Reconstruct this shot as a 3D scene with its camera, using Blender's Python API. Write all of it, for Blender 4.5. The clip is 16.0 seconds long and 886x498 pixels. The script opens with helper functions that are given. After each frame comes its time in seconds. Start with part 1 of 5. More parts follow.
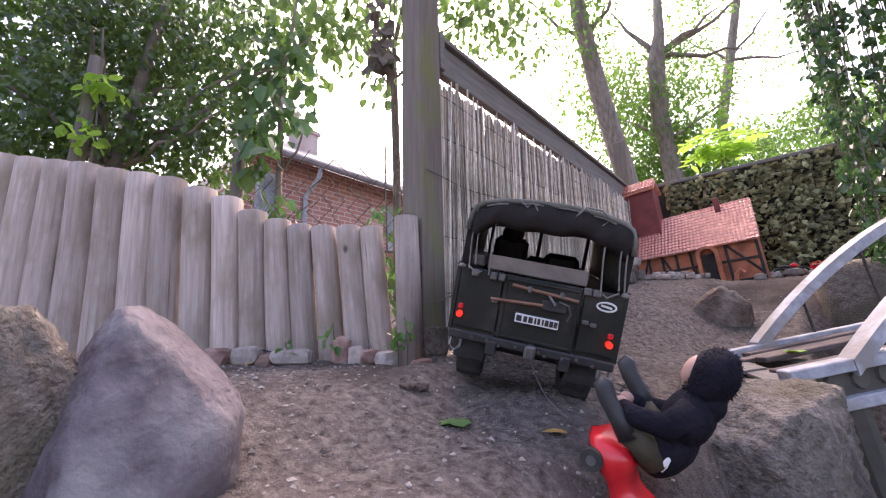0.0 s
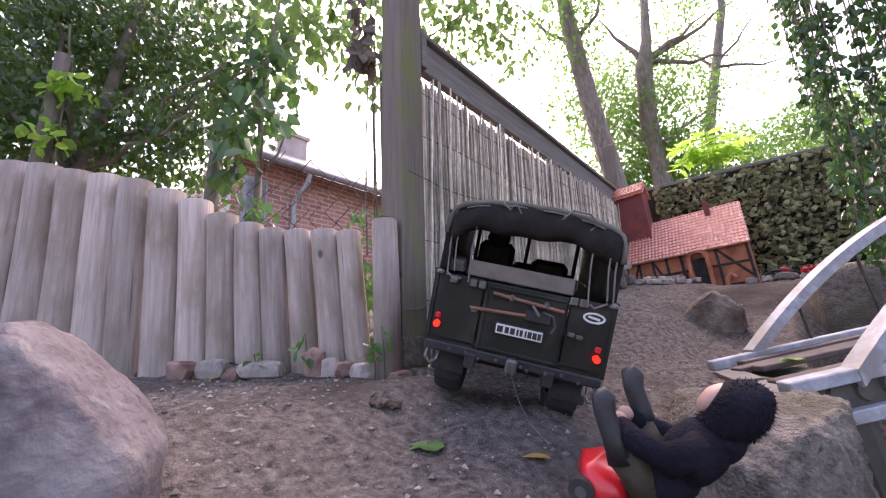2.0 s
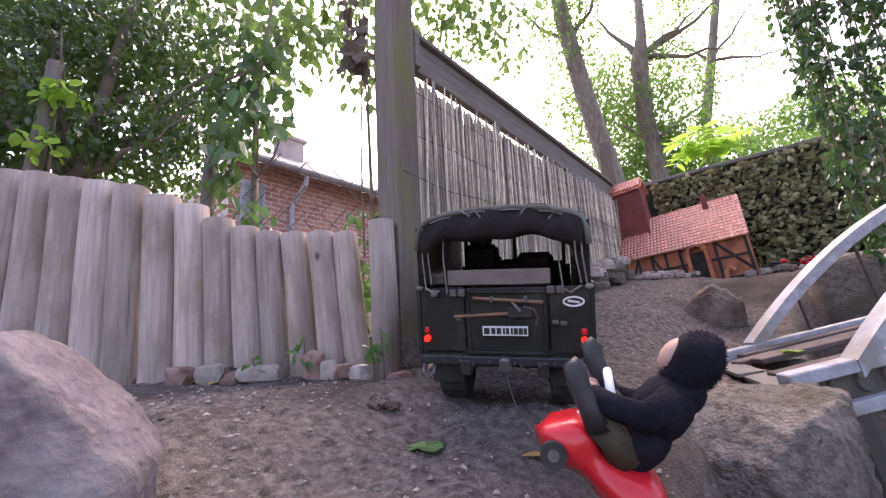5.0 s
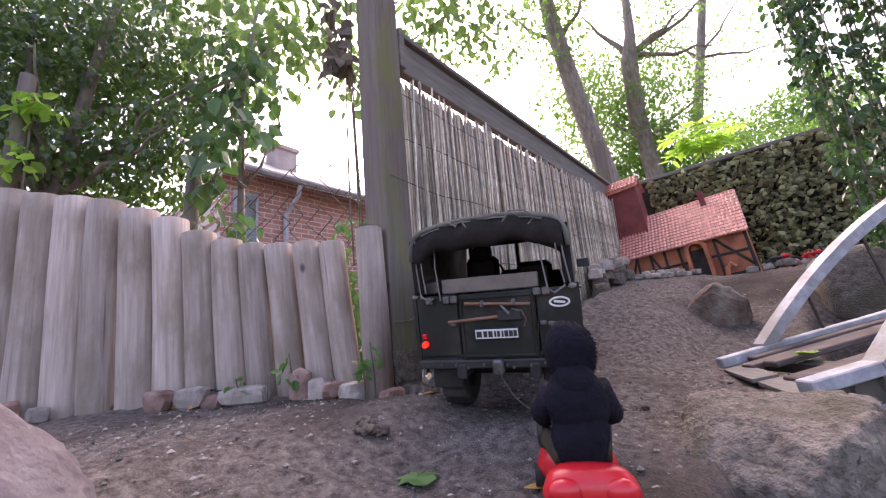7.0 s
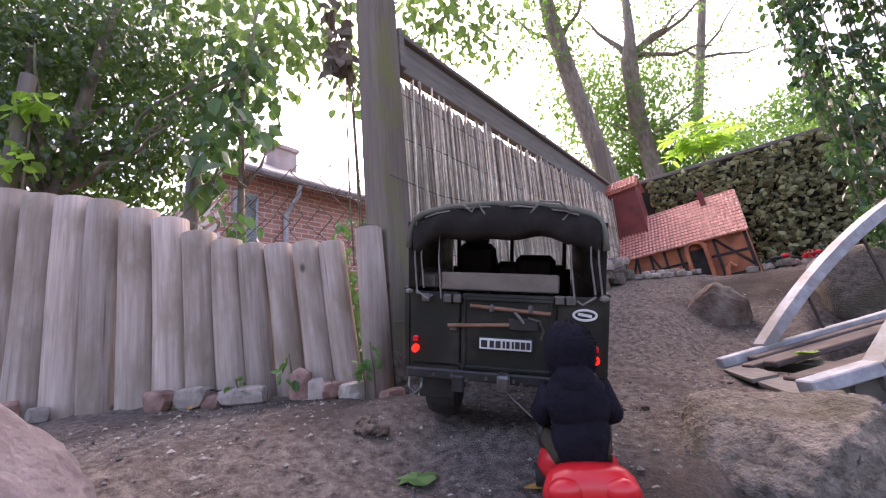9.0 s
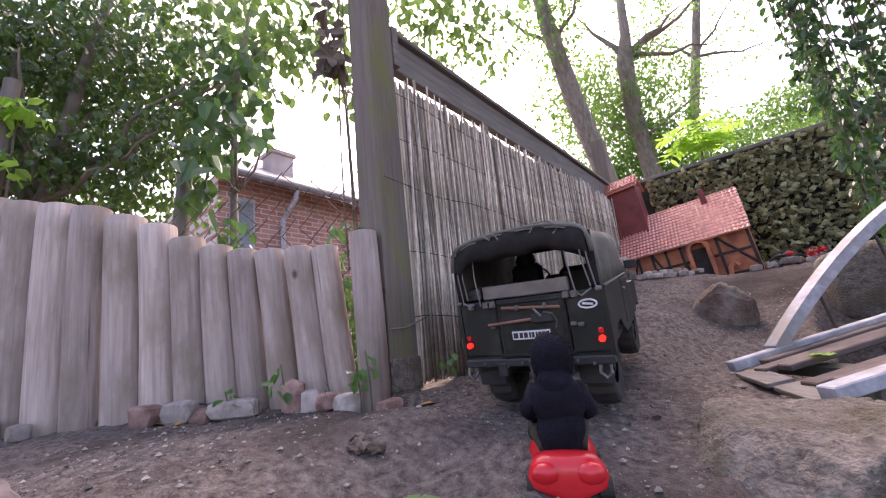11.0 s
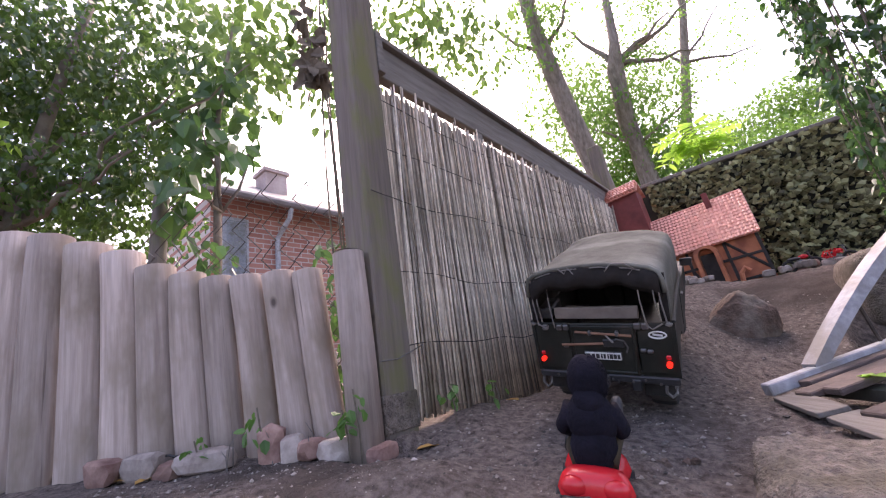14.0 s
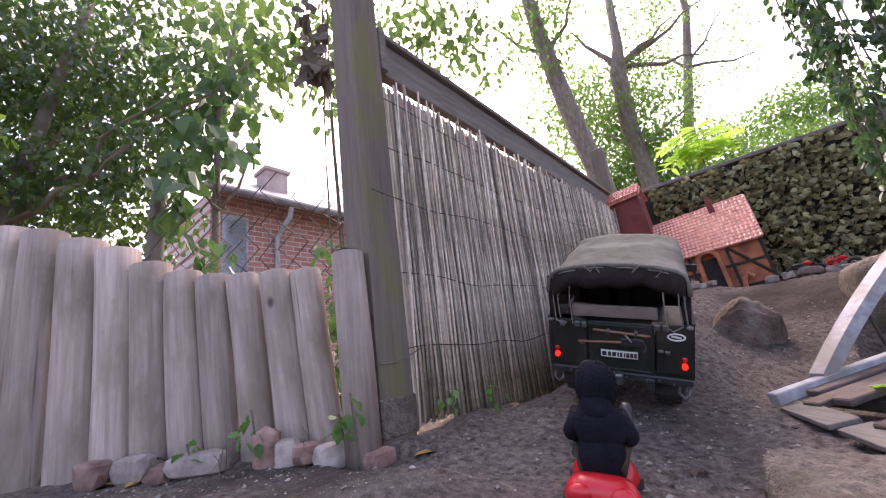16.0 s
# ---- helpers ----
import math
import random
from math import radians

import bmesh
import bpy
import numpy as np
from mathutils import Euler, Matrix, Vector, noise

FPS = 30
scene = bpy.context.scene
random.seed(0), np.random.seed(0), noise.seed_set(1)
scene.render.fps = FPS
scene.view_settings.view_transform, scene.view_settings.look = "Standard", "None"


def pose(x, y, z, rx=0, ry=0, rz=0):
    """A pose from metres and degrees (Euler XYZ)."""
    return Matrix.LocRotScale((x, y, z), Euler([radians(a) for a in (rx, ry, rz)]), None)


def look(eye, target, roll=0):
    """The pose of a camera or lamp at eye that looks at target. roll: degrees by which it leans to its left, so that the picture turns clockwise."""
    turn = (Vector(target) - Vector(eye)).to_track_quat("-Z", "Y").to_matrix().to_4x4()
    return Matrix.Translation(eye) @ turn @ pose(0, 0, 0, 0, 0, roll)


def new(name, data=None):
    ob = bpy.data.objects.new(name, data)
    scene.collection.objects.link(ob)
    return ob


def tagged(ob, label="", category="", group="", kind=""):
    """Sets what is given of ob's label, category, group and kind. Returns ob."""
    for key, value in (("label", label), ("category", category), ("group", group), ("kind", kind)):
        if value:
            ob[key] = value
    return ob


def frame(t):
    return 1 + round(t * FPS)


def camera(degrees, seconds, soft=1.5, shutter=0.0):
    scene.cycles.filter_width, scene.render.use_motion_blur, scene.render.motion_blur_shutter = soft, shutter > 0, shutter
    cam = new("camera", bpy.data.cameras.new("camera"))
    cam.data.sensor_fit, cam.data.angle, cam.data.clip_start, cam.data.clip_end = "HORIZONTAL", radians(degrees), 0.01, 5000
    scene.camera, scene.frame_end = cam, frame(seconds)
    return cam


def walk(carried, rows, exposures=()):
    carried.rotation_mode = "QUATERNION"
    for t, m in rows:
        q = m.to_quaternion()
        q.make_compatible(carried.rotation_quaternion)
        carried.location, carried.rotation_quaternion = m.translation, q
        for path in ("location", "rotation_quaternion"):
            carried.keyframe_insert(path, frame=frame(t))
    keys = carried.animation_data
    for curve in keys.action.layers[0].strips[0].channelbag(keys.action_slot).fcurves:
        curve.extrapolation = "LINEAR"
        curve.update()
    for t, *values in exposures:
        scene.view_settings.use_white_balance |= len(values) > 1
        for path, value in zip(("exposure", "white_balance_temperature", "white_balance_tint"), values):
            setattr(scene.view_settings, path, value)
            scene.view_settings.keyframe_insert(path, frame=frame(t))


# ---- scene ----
cam = camera(97.4, 16.0, soft=1.15)

PATH = [
    (0, (0.696, -0.708, 0.048), (-0.605, 0.757, 0.452), -1.4),
    (0.5, (0.687, -0.685, 0.053), (-0.598, 0.791, 0.466), -0.8),
    (1, (0.679, -0.663, 0.054), (-0.592, 0.82, 0.481), -0.8),
    (1.5, (0.681, -0.651, 0.056), (-0.585, 0.835, 0.489), -1.3),
    (2, (0.682, -0.649, 0.055), (-0.584, 0.837, 0.487), -1.9),
    (2.5, (0.685, -0.647, 0.055), (-0.583, 0.84, 0.482), -2.9),
    (3, (0.686, -0.646, 0.054), (-0.581, 0.842, 0.481), -3.1),
    (3.5, (0.686, -0.646, 0.054), (-0.581, 0.841, 0.482), -3.1),
    (4, (0.686, -0.646, 0.054), (-0.581, 0.842, 0.482), -3.1),
    (6.5, (0.672, -0.612, 0.065), (-0.582, 0.881, 0.509), -4.3),
    (7, (0.666, -0.599, 0.069), (-0.584, 0.895, 0.522), -5.2),
    (7.5, (0.666, -0.599, 0.069), (-0.584, 0.895, 0.522), -5.2),
    (8, (0.666, -0.599, 0.069), (-0.584, 0.895, 0.521), -5.2),
    (8.5, (0.666, -0.599, 0.069), (-0.584, 0.895, 0.522), -5.2),
    (9, (0.666, -0.599, 0.069), (-0.584, 0.895, 0.522), -5.2),
    (11.5, (0.643, -0.566, 0.079), (-0.597, 0.931, 0.549), -6.4),
    (12, (0.642, -0.564, 0.08), (-0.598, 0.933, 0.55), -6.6),
    (12.5, (0.639, -0.559, 0.084), (-0.599, 0.937, 0.564), -6.8),
    (13, (0.632, -0.547, 0.093), (-0.601, 0.948, 0.588), -7.2),
    (13.5, (0.62, -0.528, 0.102), (-0.604, 0.967, 0.616), -7.8),
    (14, (0.6, -0.502, 0.11), (-0.618, 0.995, 0.638), -8.3),
    (14.5, (0.59, -0.492, 0.115), (-0.625, 1.005, 0.648), -8.2),
    (15, (0.587, -0.494, 0.114), (-0.628, 1.001, 0.65), -7.1),
    (15.5, (0.587, -0.494, 0.114), (-0.628, 1.002, 0.65), -7.3),
    (16, (0.588, -0.492, 0.115), (-0.627, 1.004, 0.648), -7.5),
]
walk(cam, [(t, look(eye, target, roll)) for t, eye, target, roll in PATH], [(0, 2.36, 7000, 31), (16, 2.22, 7100, 32)])

# ---- world, sun and light ----
world = bpy.data.worlds.new("world")
scene.world = world
world.use_nodes = True
wn = world.node_tree.nodes
sky = wn.new("ShaderNodeTexSky")
sky.sky_type, sky.sun_disc = "NISHITA", False
sky.sun_elevation, sky.sun_rotation = radians(50), radians(-38)
sky.air_density, sky.dust_density, sky.ozone_density = 1.0, 4.0, 1.0
wn["Background"].inputs["Strength"].default_value = 0.15
world.node_tree.links.new(sky.outputs[0], wn["Background"].inputs["Color"])
sun = new("sun", bpy.data.lights.new("sun", "SUN"))
sun.data.energy, sun.data.angle, sun.data.color = 0.7, radians(60), (1.0, 0.96, 0.90)
sun.matrix_world = look((-0.62 * 8, 0.79 * 8, 9.6), (0, 0, 0))


# ---- materials ----
def nodes_of(name):
    m = bpy.data.materials.new(name)
    m.use_nodes = True
    nt = m.node_tree
    return m, nt, nt.nodes["Principled BSDF"]


def surf(name, c1, c2, rough=0.8, scale=8.0, bump=0.3, bscale=60.0, metal=0.0, stretch=(1, 1, 1), dist=0.003, c3=None, c3scale=2.0, vary=0.0, spec=0.5, island=False):
    """Two-scale procedural surface: colour noise, fine bump, stains and a shift of brightness from piece to piece."""
    m, nt, p = nodes_of(name)
    n, l = nt.nodes, nt.links
    tc = n.new("ShaderNodeTexCoord")
    mp = n.new("ShaderNodeMapping")
    mp.inputs["Scale"].default_value = stretch
    l.new(tc.outputs["Object"], mp.inputs["Vector"])
    t1 = n.new("ShaderNodeTexNoise")
    t1.inputs["Scale"].default_value, t1.inputs["Detail"].default_value, t1.inputs["Roughness"].default_value = scale, 8, 0.65
    l.new(mp.outputs[0], t1.inputs["Vector"])
    r1 = n.new("ShaderNodeValToRGB")
    r1.color_ramp.elements[0].position, r1.color_ramp.elements[1].position = 0.32, 0.68
    r1.color_ramp.elements[0].color, r1.color_ramp.elements[1].color = (*c1, 1), (*c2, 1)
    l.new(t1.outputs["Fac"], r1.inputs["Fac"])
    col = r1.outputs["Color"]
    if c3:
        t3 = n.new("ShaderNodeTexNoise")
        t3.inputs["Scale"].default_value, t3.inputs["Detail"].default_value = c3scale, 5
        l.new(tc.outputs["Object"], t3.inputs["Vector"])
        r3 = n.new("ShaderNodeValToRGB")
        r3.color_ramp.elements[0].position, r3.color_ramp.elements[1].position = 0.5, 0.66
        l.new(t3.outputs["Fac"], r3.inputs["Fac"])
        mx = n.new("ShaderNodeMixRGB")
        mx.inputs["Color2"].default_value = (*c3, 1)
        l.new(r3.outputs["Color"], mx.inputs["Fac"])
        l.new(col, mx.inputs["Color1"])
        col = mx.outputs["Color"]
    if vary:
        if island:
            oi = n.new("ShaderNodeNewGeometry")
            rnd = oi.outputs["Random Per Island"]
        else:
            oi = n.new("ShaderNodeObjectInfo")
            rnd = oi.outputs["Random"]
        mr = n.new("ShaderNodeMapRange")
        mr.inputs["To Min"].default_value, mr.inputs["To Max"].default_value = 1 - vary, 1 + vary
        l.new(rnd, mr.inputs["Value"])
        hs = n.new("ShaderNodeHueSaturation")
        l.new(mr.outputs[0], hs.inputs["Value"])
        l.new(col, hs.inputs["Color"])
        col = hs.outputs["Color"]
    l.new(col, p.inputs["Base Color"])
    p.inputs["Roughness"].default_value, p.inputs["Metallic"].default_value = rough, metal
    p.inputs["Specular IOR Level"].default_value = spec
    if bump:
        t2 = n.new("ShaderNodeTexNoise")
        t2.inputs["Scale"].default_value, t2.inputs["Detail"].default_value = bscale, 6
        l.new(mp.outputs[0], t2.inputs["Vector"])
        b = n.new("ShaderNodeBump")
        b.inputs["Strength"].default_value, b.inputs["Distance"].default_value = bump, dist
        l.new(t2.outputs["Fac"], b.inputs["Height"])
        l.new(b.outputs[0], p.inputs["Normal"])
    return m


def leafy(name, c1, c2, trans, rough=0.45, through_light=0.5):
    """Leaves: each varies in colour, and light comes through."""
    m, nt, p = nodes_of(name)
    n, l = nt.nodes, nt.links
    g = n.new("ShaderNodeNewGeometry")
    r = n.new("ShaderNodeValToRGB")
    r.color_ramp.elements[0].color, r.color_ramp.elements[1].color = (*c1, 1), (*c2, 1)
    l.new(g.outputs["Random Per Island"], r.inputs["Fac"])
    l.new(r.outputs[0], p.inputs["Base Color"])
    p.inputs["Roughness"].default_value = rough
    tr = n.new("ShaderNodeBsdfTranslucent")
    tr.inputs["Color"].default_value = (*trans, 1)
    mx = n.new("ShaderNodeMixShader")
    mx.inputs["Fac"].default_value = through_light
    l.new(p.outputs[0], mx.inputs[1])
    l.new(tr.outputs[0], mx.inputs[2])
    l.new(mx.outputs[0], n["Material Output"].inputs["Surface"])
    return m


def glow(name, col, strength):
    m, nt, p = nodes_of(name)
    p.inputs["Base Color"].default_value = (*col, 1)
    p.inputs["Emission Color"].default_value = (*col, 1)
    p.inputs["Emission Strength"].default_value = strength
    return m


M_SOIL = surf("packed_soil", (0.054, 0.044, 0.038), (0.236, 0.196, 0.172), 0.95, 70, 1.0, 330, c3=(0.066, 0.053, 0.046), c3scale=2.3, dist=0.006, spec=0.12)
M_PEBBLE = surf("grit", (0.09, 0.08, 0.068), (0.30, 0.27, 0.24), 0.9, 30, 0.2, 80, vary=0.7, island=True)


def log_wood(name, pale, dark, stain):
    """Weathered round timber: long grain, drying cracks, knots and blotches that differ from log to log."""
    m, nt, p = nodes_of(name)
    n, l = nt.nodes, nt.links
    tc, oi = n.new("ShaderNodeTexCoord"), n.new("ShaderNodeObjectInfo")
    off = n.new("ShaderNodeVectorMath")
    off.operation = "MULTIPLY_ADD"
    off.inputs[1].default_value = (37.0, 23.0, 11.0)
    l.new(oi.outputs["Random"], off.inputs[0])
    l.new(tc.outputs["Object"], off.inputs[2])

    def layer(kind, stretch, scale, lo, hi, detail=6):
        mp = n.new("ShaderNodeMapping")
        mp.inputs["Scale"].default_value = stretch
        l.new(off.outputs[0], mp.inputs["Vector"])
        t = n.new(kind)
        t.inputs["Scale"].default_value = scale
        if kind == "ShaderNodeTexNoise":
            t.inputs["Detail"].default_value, t.inputs["Roughness"].default_value = detail, 0.62
        l.new(mp.outputs[0], t.inputs["Vector"])
        r = n.new("ShaderNodeMapRange")
        r.inputs["From Min"].default_value, r.inputs["From Max"].default_value = lo, hi
        l.new(t.outputs[0], r.inputs["Value"])
        return r.outputs[0]

    def mix(fac, a, b):
        x = n.new("ShaderNodeMixRGB")
        l.new(fac, x.inputs["Fac"])
        for slot, v in (("Color1", a), ("Color2", b)):
            if isinstance(v, tuple):
                x.inputs[slot].default_value = (*v, 1)
            else:
                l.new(v, x.inputs[slot])
        return x.outputs["Color"]

    grain = layer("ShaderNodeTexNoise", (9, 9, 0.5), 11, 0.30, 0.70)
    blotch = layer("ShaderNodeTexNoise", (2.2, 2.2, 1), 5, 0.46, 0.68, 4)
    crack = layer("ShaderNodeTexNoise", (9, 9, 0.16), 13, 0.66, 0.78, 3)
    knot = layer("ShaderNodeTexVoronoi", (1.6, 1.6, 1), 5, 0.075, 0.03)
    col = mix(grain, dark, pale)
    col = mix(blotch, col, stain)
    col = mix(crack, col, tuple(c * 0.55 for c in dark))
    col = mix(knot, col, tuple(c * 0.35 for c in dark))
    mr, hs = n.new("ShaderNodeMapRange"), n.new("ShaderNodeHueSaturation")
    mr.inputs["To Min"].default_value, mr.inputs["To Max"].default_value = 0.74, 1.10
    l.new(oi.outputs["Random"], mr.inputs["Value"])
    l.new(mr.outputs[0], hs.inputs["Value"])
    l.new(col, hs.inputs["Color"])
    l.new(hs.outputs["Color"], p.inputs["Base Color"])
    p.inputs["Roughness"].default_value, p.inputs["Specular IOR Level"].default_value = 0.85, 0.2
    bw, b = n.new("ShaderNodeRGBToBW"), n.new("ShaderNodeBump")
    l.new(col, bw.inputs[0])
    b.inputs["Strength"].default_value, b.inputs["Distance"].default_value = 0.7, 0.004
    l.new(bw.outputs[0], b.inputs["Height"])
    l.new(b.outputs[0], p.inputs["Normal"])
    return m


M_LOG = log_wood("weathered_log", (0.53, 0.435, 0.38), (0.315, 0.245, 0.208), (0.28, 0.222, 0.17))
M_POST = log_wood("aged_timber", (0.185, 0.155, 0.132), (0.122, 0.099, 0.082), (0.145, 0.145, 0.062))
M_RAIL = surf("aged_rail", (0.13, 0.115, 0.10), (0.22, 0.20, 0.175), 0.85, 12, 0.4, 45, stretch=(8, 0.6, 8), dist=0.002, spec=0.25)
M_REED = surf("reed", (0.37, 0.30, 0.23), (0.80, 0.71, 0.58), 0.7, 12, 0.2, 60, stretch=(3, 3, 1.5), vary=0.5, spec=0.3)
M_REEDS = surf("reed_bundle", (0.20, 0.158, 0.118), (0.68, 0.585, 0.465), 0.8, 20, 0.2, 60, stretch=(3, 3, 0.4), vary=0.55, island=True, spec=0.3)
M_WIRE = surf("rusty_wire", (0.05, 0.045, 0.04), (0.12, 0.10, 0.085), 0.6, 60, 0.1, 80, metal=0.6)
M_ROCK = surf("grey_boulder", (0.085, 0.066, 0.070), (0.20, 0.170, 0.176), 0.9, 22, 0.8, 130, c3=(0.25, 0.225, 0.215), c3scale=14, dist=0.004, spec=0.3)
M_DARKROCK = surf("dark_boulder", (0.055, 0.037, 0.029), (0.165, 0.112, 0.086), 0.9, 40, 1.0, 120, c3=(0.19, 0.155, 0.125), c3scale=12, dist=0.005, spec=0.3)
M_STONE = surf("border_stone", (0.21, 0.165, 0.14), (0.45, 0.385, 0.34), 0.85, 26, 0.4, 60, vary=0.3, spec=0.3)
M_REDSTONE = surf("reddish_stone", (0.17, 0.088, 0.072), (0.38, 0.245, 0.20), 0.85, 26, 0.4, 60, vary=0.25, spec=0.3)
M_CONCRETE = surf("old_concrete", (0.10, 0.083, 0.068), (0.28, 0.238, 0.20), 0.95, 70, 1.0, 210, c3=(0.13, 0.112, 0.08), c3scale=12, dist=0.009, spec=0.2)
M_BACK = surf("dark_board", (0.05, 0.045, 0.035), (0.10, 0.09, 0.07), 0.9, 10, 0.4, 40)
# near black: the shade between the net's flaps is put into this colour
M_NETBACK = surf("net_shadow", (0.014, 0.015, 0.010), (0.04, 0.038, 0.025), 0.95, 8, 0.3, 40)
M_NET = leafy("camouflage_cloth", (0.060, 0.055, 0.028), (0.42, 0.43, 0.22), (0.2, 0.2, 0.08), 0.7, 0.15)
M_HOUSEWALL = surf("orange_plaster", (0.42, 0.13, 0.06), (0.60, 0.22, 0.11), 0.8, 14, 0.3, 70, c3=(0.28, 0.09, 0.05), c3scale=8)
M_TOWER = surf("dark_red_boards", (0.16, 0.035, 0.03), (0.27, 0.06, 0.05), 0.75, 14, 0.3, 70)
M_BEAM = surf("tarred_beam", (0.02, 0.016, 0.014), (0.05, 0.04, 0.035), 0.8, 20, 0.3, 60)
M_TILE = surf("red_roof_tile", (0.46, 0.15, 0.11), (0.68, 0.32, 0.25), 0.38, 30, 0.2, 60, vary=0.15)
M_FARBRICK = surf("far_chimney_brick", (0.36, 0.26, 0.23), (0.52, 0.42, 0.38), 0.9, 3, 0.3, 30, c3=(0.55, 0.48, 0.44), c3scale=1)
M_SLATE = surf("far_roof", (0.12, 0.11, 0.11), (0.22, 0.20, 0.20), 0.7, 6, 0.3, 20)
M_WHITE = surf("white_paint", (0.24, 0.245, 0.262), (0.42, 0.425, 0.45), 0.6, 40, 0.4, 90, c3=(0.24, 0.225, 0.21), c3scale=12, spec=0.3)
M_PLANK = surf("bridge_plank", (0.075, 0.054, 0.047), (0.175, 0.135, 0.12), 0.8, 12, 0.4, 60, stretch=(1, 1, 6), vary=0.25, spec=0.3)
M_BARK = surf("bark", (0.14, 0.115, 0.09), (0.30, 0.26, 0.21), 0.95, 9, 0.8, 25, stretch=(3, 3, 0.7), dist=0.02, spec=0.2)
M_TWIG = surf("twig", (0.10, 0.08, 0.06), (0.20, 0.17, 0.13), 0.9, 20, 0.3, 60, spec=0.2)
M_HOLLY = leafy("dark_glossy_leaf", (0.018, 0.042, 0.016), (0.075, 0.125, 0.04), (0.12, 0.24, 0.042), 0.2, 0.36)
M_HAZEL = leafy("broad_green_leaf", (0.03, 0.08, 0.03), (0.07, 0.14, 0.05), (0.10, 0.22, 0.05), 0.4, 0.4)
M_TOPLEAF = leafy("high_leaf", (0.04, 0.09, 0.025), (0.10, 0.17, 0.05), (0.17, 0.30, 0.07), 0.4, 0.45)
M_BG = leafy("tree_leaf", (0.05, 0.13, 0.03), (0.12, 0.23, 0.055), (0.20, 0.38, 0.07), 0.5, 0.5)
M_FERN = leafy("bright_leaf", (0.16, 0.32, 0.04), (0.26, 0.44, 0.07), (0.45, 0.70, 0.10), 0.5, 0.6)
M_IVY = leafy("ivy_leaf", (0.015, 0.04, 0.018), (0.08, 0.15, 0.06), (0.08, 0.20, 0.04), 0.25, 0.3)
M_WEED = leafy("weed_leaf", (0.06, 0.15, 0.04), (0.12, 0.24, 0.07), (0.15, 0.35, 0.06), 0.5, 0.4)
M_DEADLEAF = leafy("dead_leaf", (0.40, 0.20, 0.05), (0.50, 0.30, 0.08), (0.4, 0.22, 0.05), 0.7, 0.2)
M_OLIVE = surf("olive_paint", (0.006, 0.0075, 0.005), (0.014, 0.0155, 0.010), 0.62, 25, 0.15, 120, c3=(0.035, 0.032, 0.026), c3scale=14, spec=0.4)
M_CANVAS = surf("canvas", (0.075, 0.074, 0.060), (0.14, 0.138, 0.115), 0.9, 20, 0.5, 220, c3=(0.18, 0.182, 0.155), c3scale=9, dist=0.0015, spec=0.2)
M_RUBBER = surf("tyre_rubber", (0.012, 0.012, 0.012), (0.035, 0.033, 0.03), 0.85, 40, 0.3, 120, c3=(0.045, 0.038, 0.032), c3scale=16)
M_STEEL = surf("dull_steel", (0.10, 0.10, 0.10), (0.22, 0.21, 0.20), 0.45, 60, 0.2, 120, metal=0.8)
M_BLACK = surf("black_plastic", (0.012, 0.012, 0.013), (0.03, 0.03, 0.03), 0.5, 40, 0.1, 90)
M_HANDLE = surf("tool_handle", (0.13, 0.055, 0.03), (0.24, 0.12, 0.07), 0.6, 30, 0.2, 90)
M_BENCH = surf("bench_board", (0.15, 0.12, 0.10), (0.24, 0.20, 0.17), 0.8, 20, 0.3, 90)
# darker copy of the canvas, with the shade at the rear painted in
M_SHADECANVAS = surf("shaded_canvas", (0.016, 0.014, 0.013), (0.034, 0.030, 0.028), 0.95, 20, 0.5, 220, dist=0.0015, spec=0.1)
M_CORD = surf("cord", (0.12, 0.108, 0.095), (0.22, 0.20, 0.18), 0.9, 60, 0.3, 200)
M_PLATE = surf("plate_white", (0.60, 0.60, 0.58), (0.72, 0.72, 0.70), 0.5, 30, 0.05, 90)
M_LAMP = glow("tail_light", (1.0, 0.02, 0.008), 0.55)
M_REDPLASTIC = surf("red_plastic", (0.55, 0.015, 0.02), (0.66, 0.025, 0.03), 0.25, 20, 0.03, 60)
M_WHITEPLASTIC = surf("white_plastic", (0.75, 0.75, 0.74), (0.82, 0.82, 0.80), 0.35, 20, 0.03, 60)
M_FUR = surf("dark_hooded_coat", (0.005, 0.005, 0.008), (0.016, 0.014, 0.022), 0.95, 30, 0.8, 220, dist=0.003, spec=0.15)
M_TROUSERS = surf("olive_trousers", (0.04, 0.034, 0.022), (0.085, 0.07, 0.048), 0.9, 40, 0.4, 200, dist=0.001, spec=0.2)
M_FACE = surf("doll_face", (0.36, 0.20, 0.15), (0.44, 0.26, 0.20), 0.5, 20, 0.05, 60)
M_GLASS, _nt, _p = nodes_of("windscreen_glass")
_p.inputs["Base Color"].default_value = (0.9, 0.92, 0.92, 1)
_p.inputs["Transmission Weight"].default_value, _p.inputs["Roughness"].default_value = 1.0, 0.05

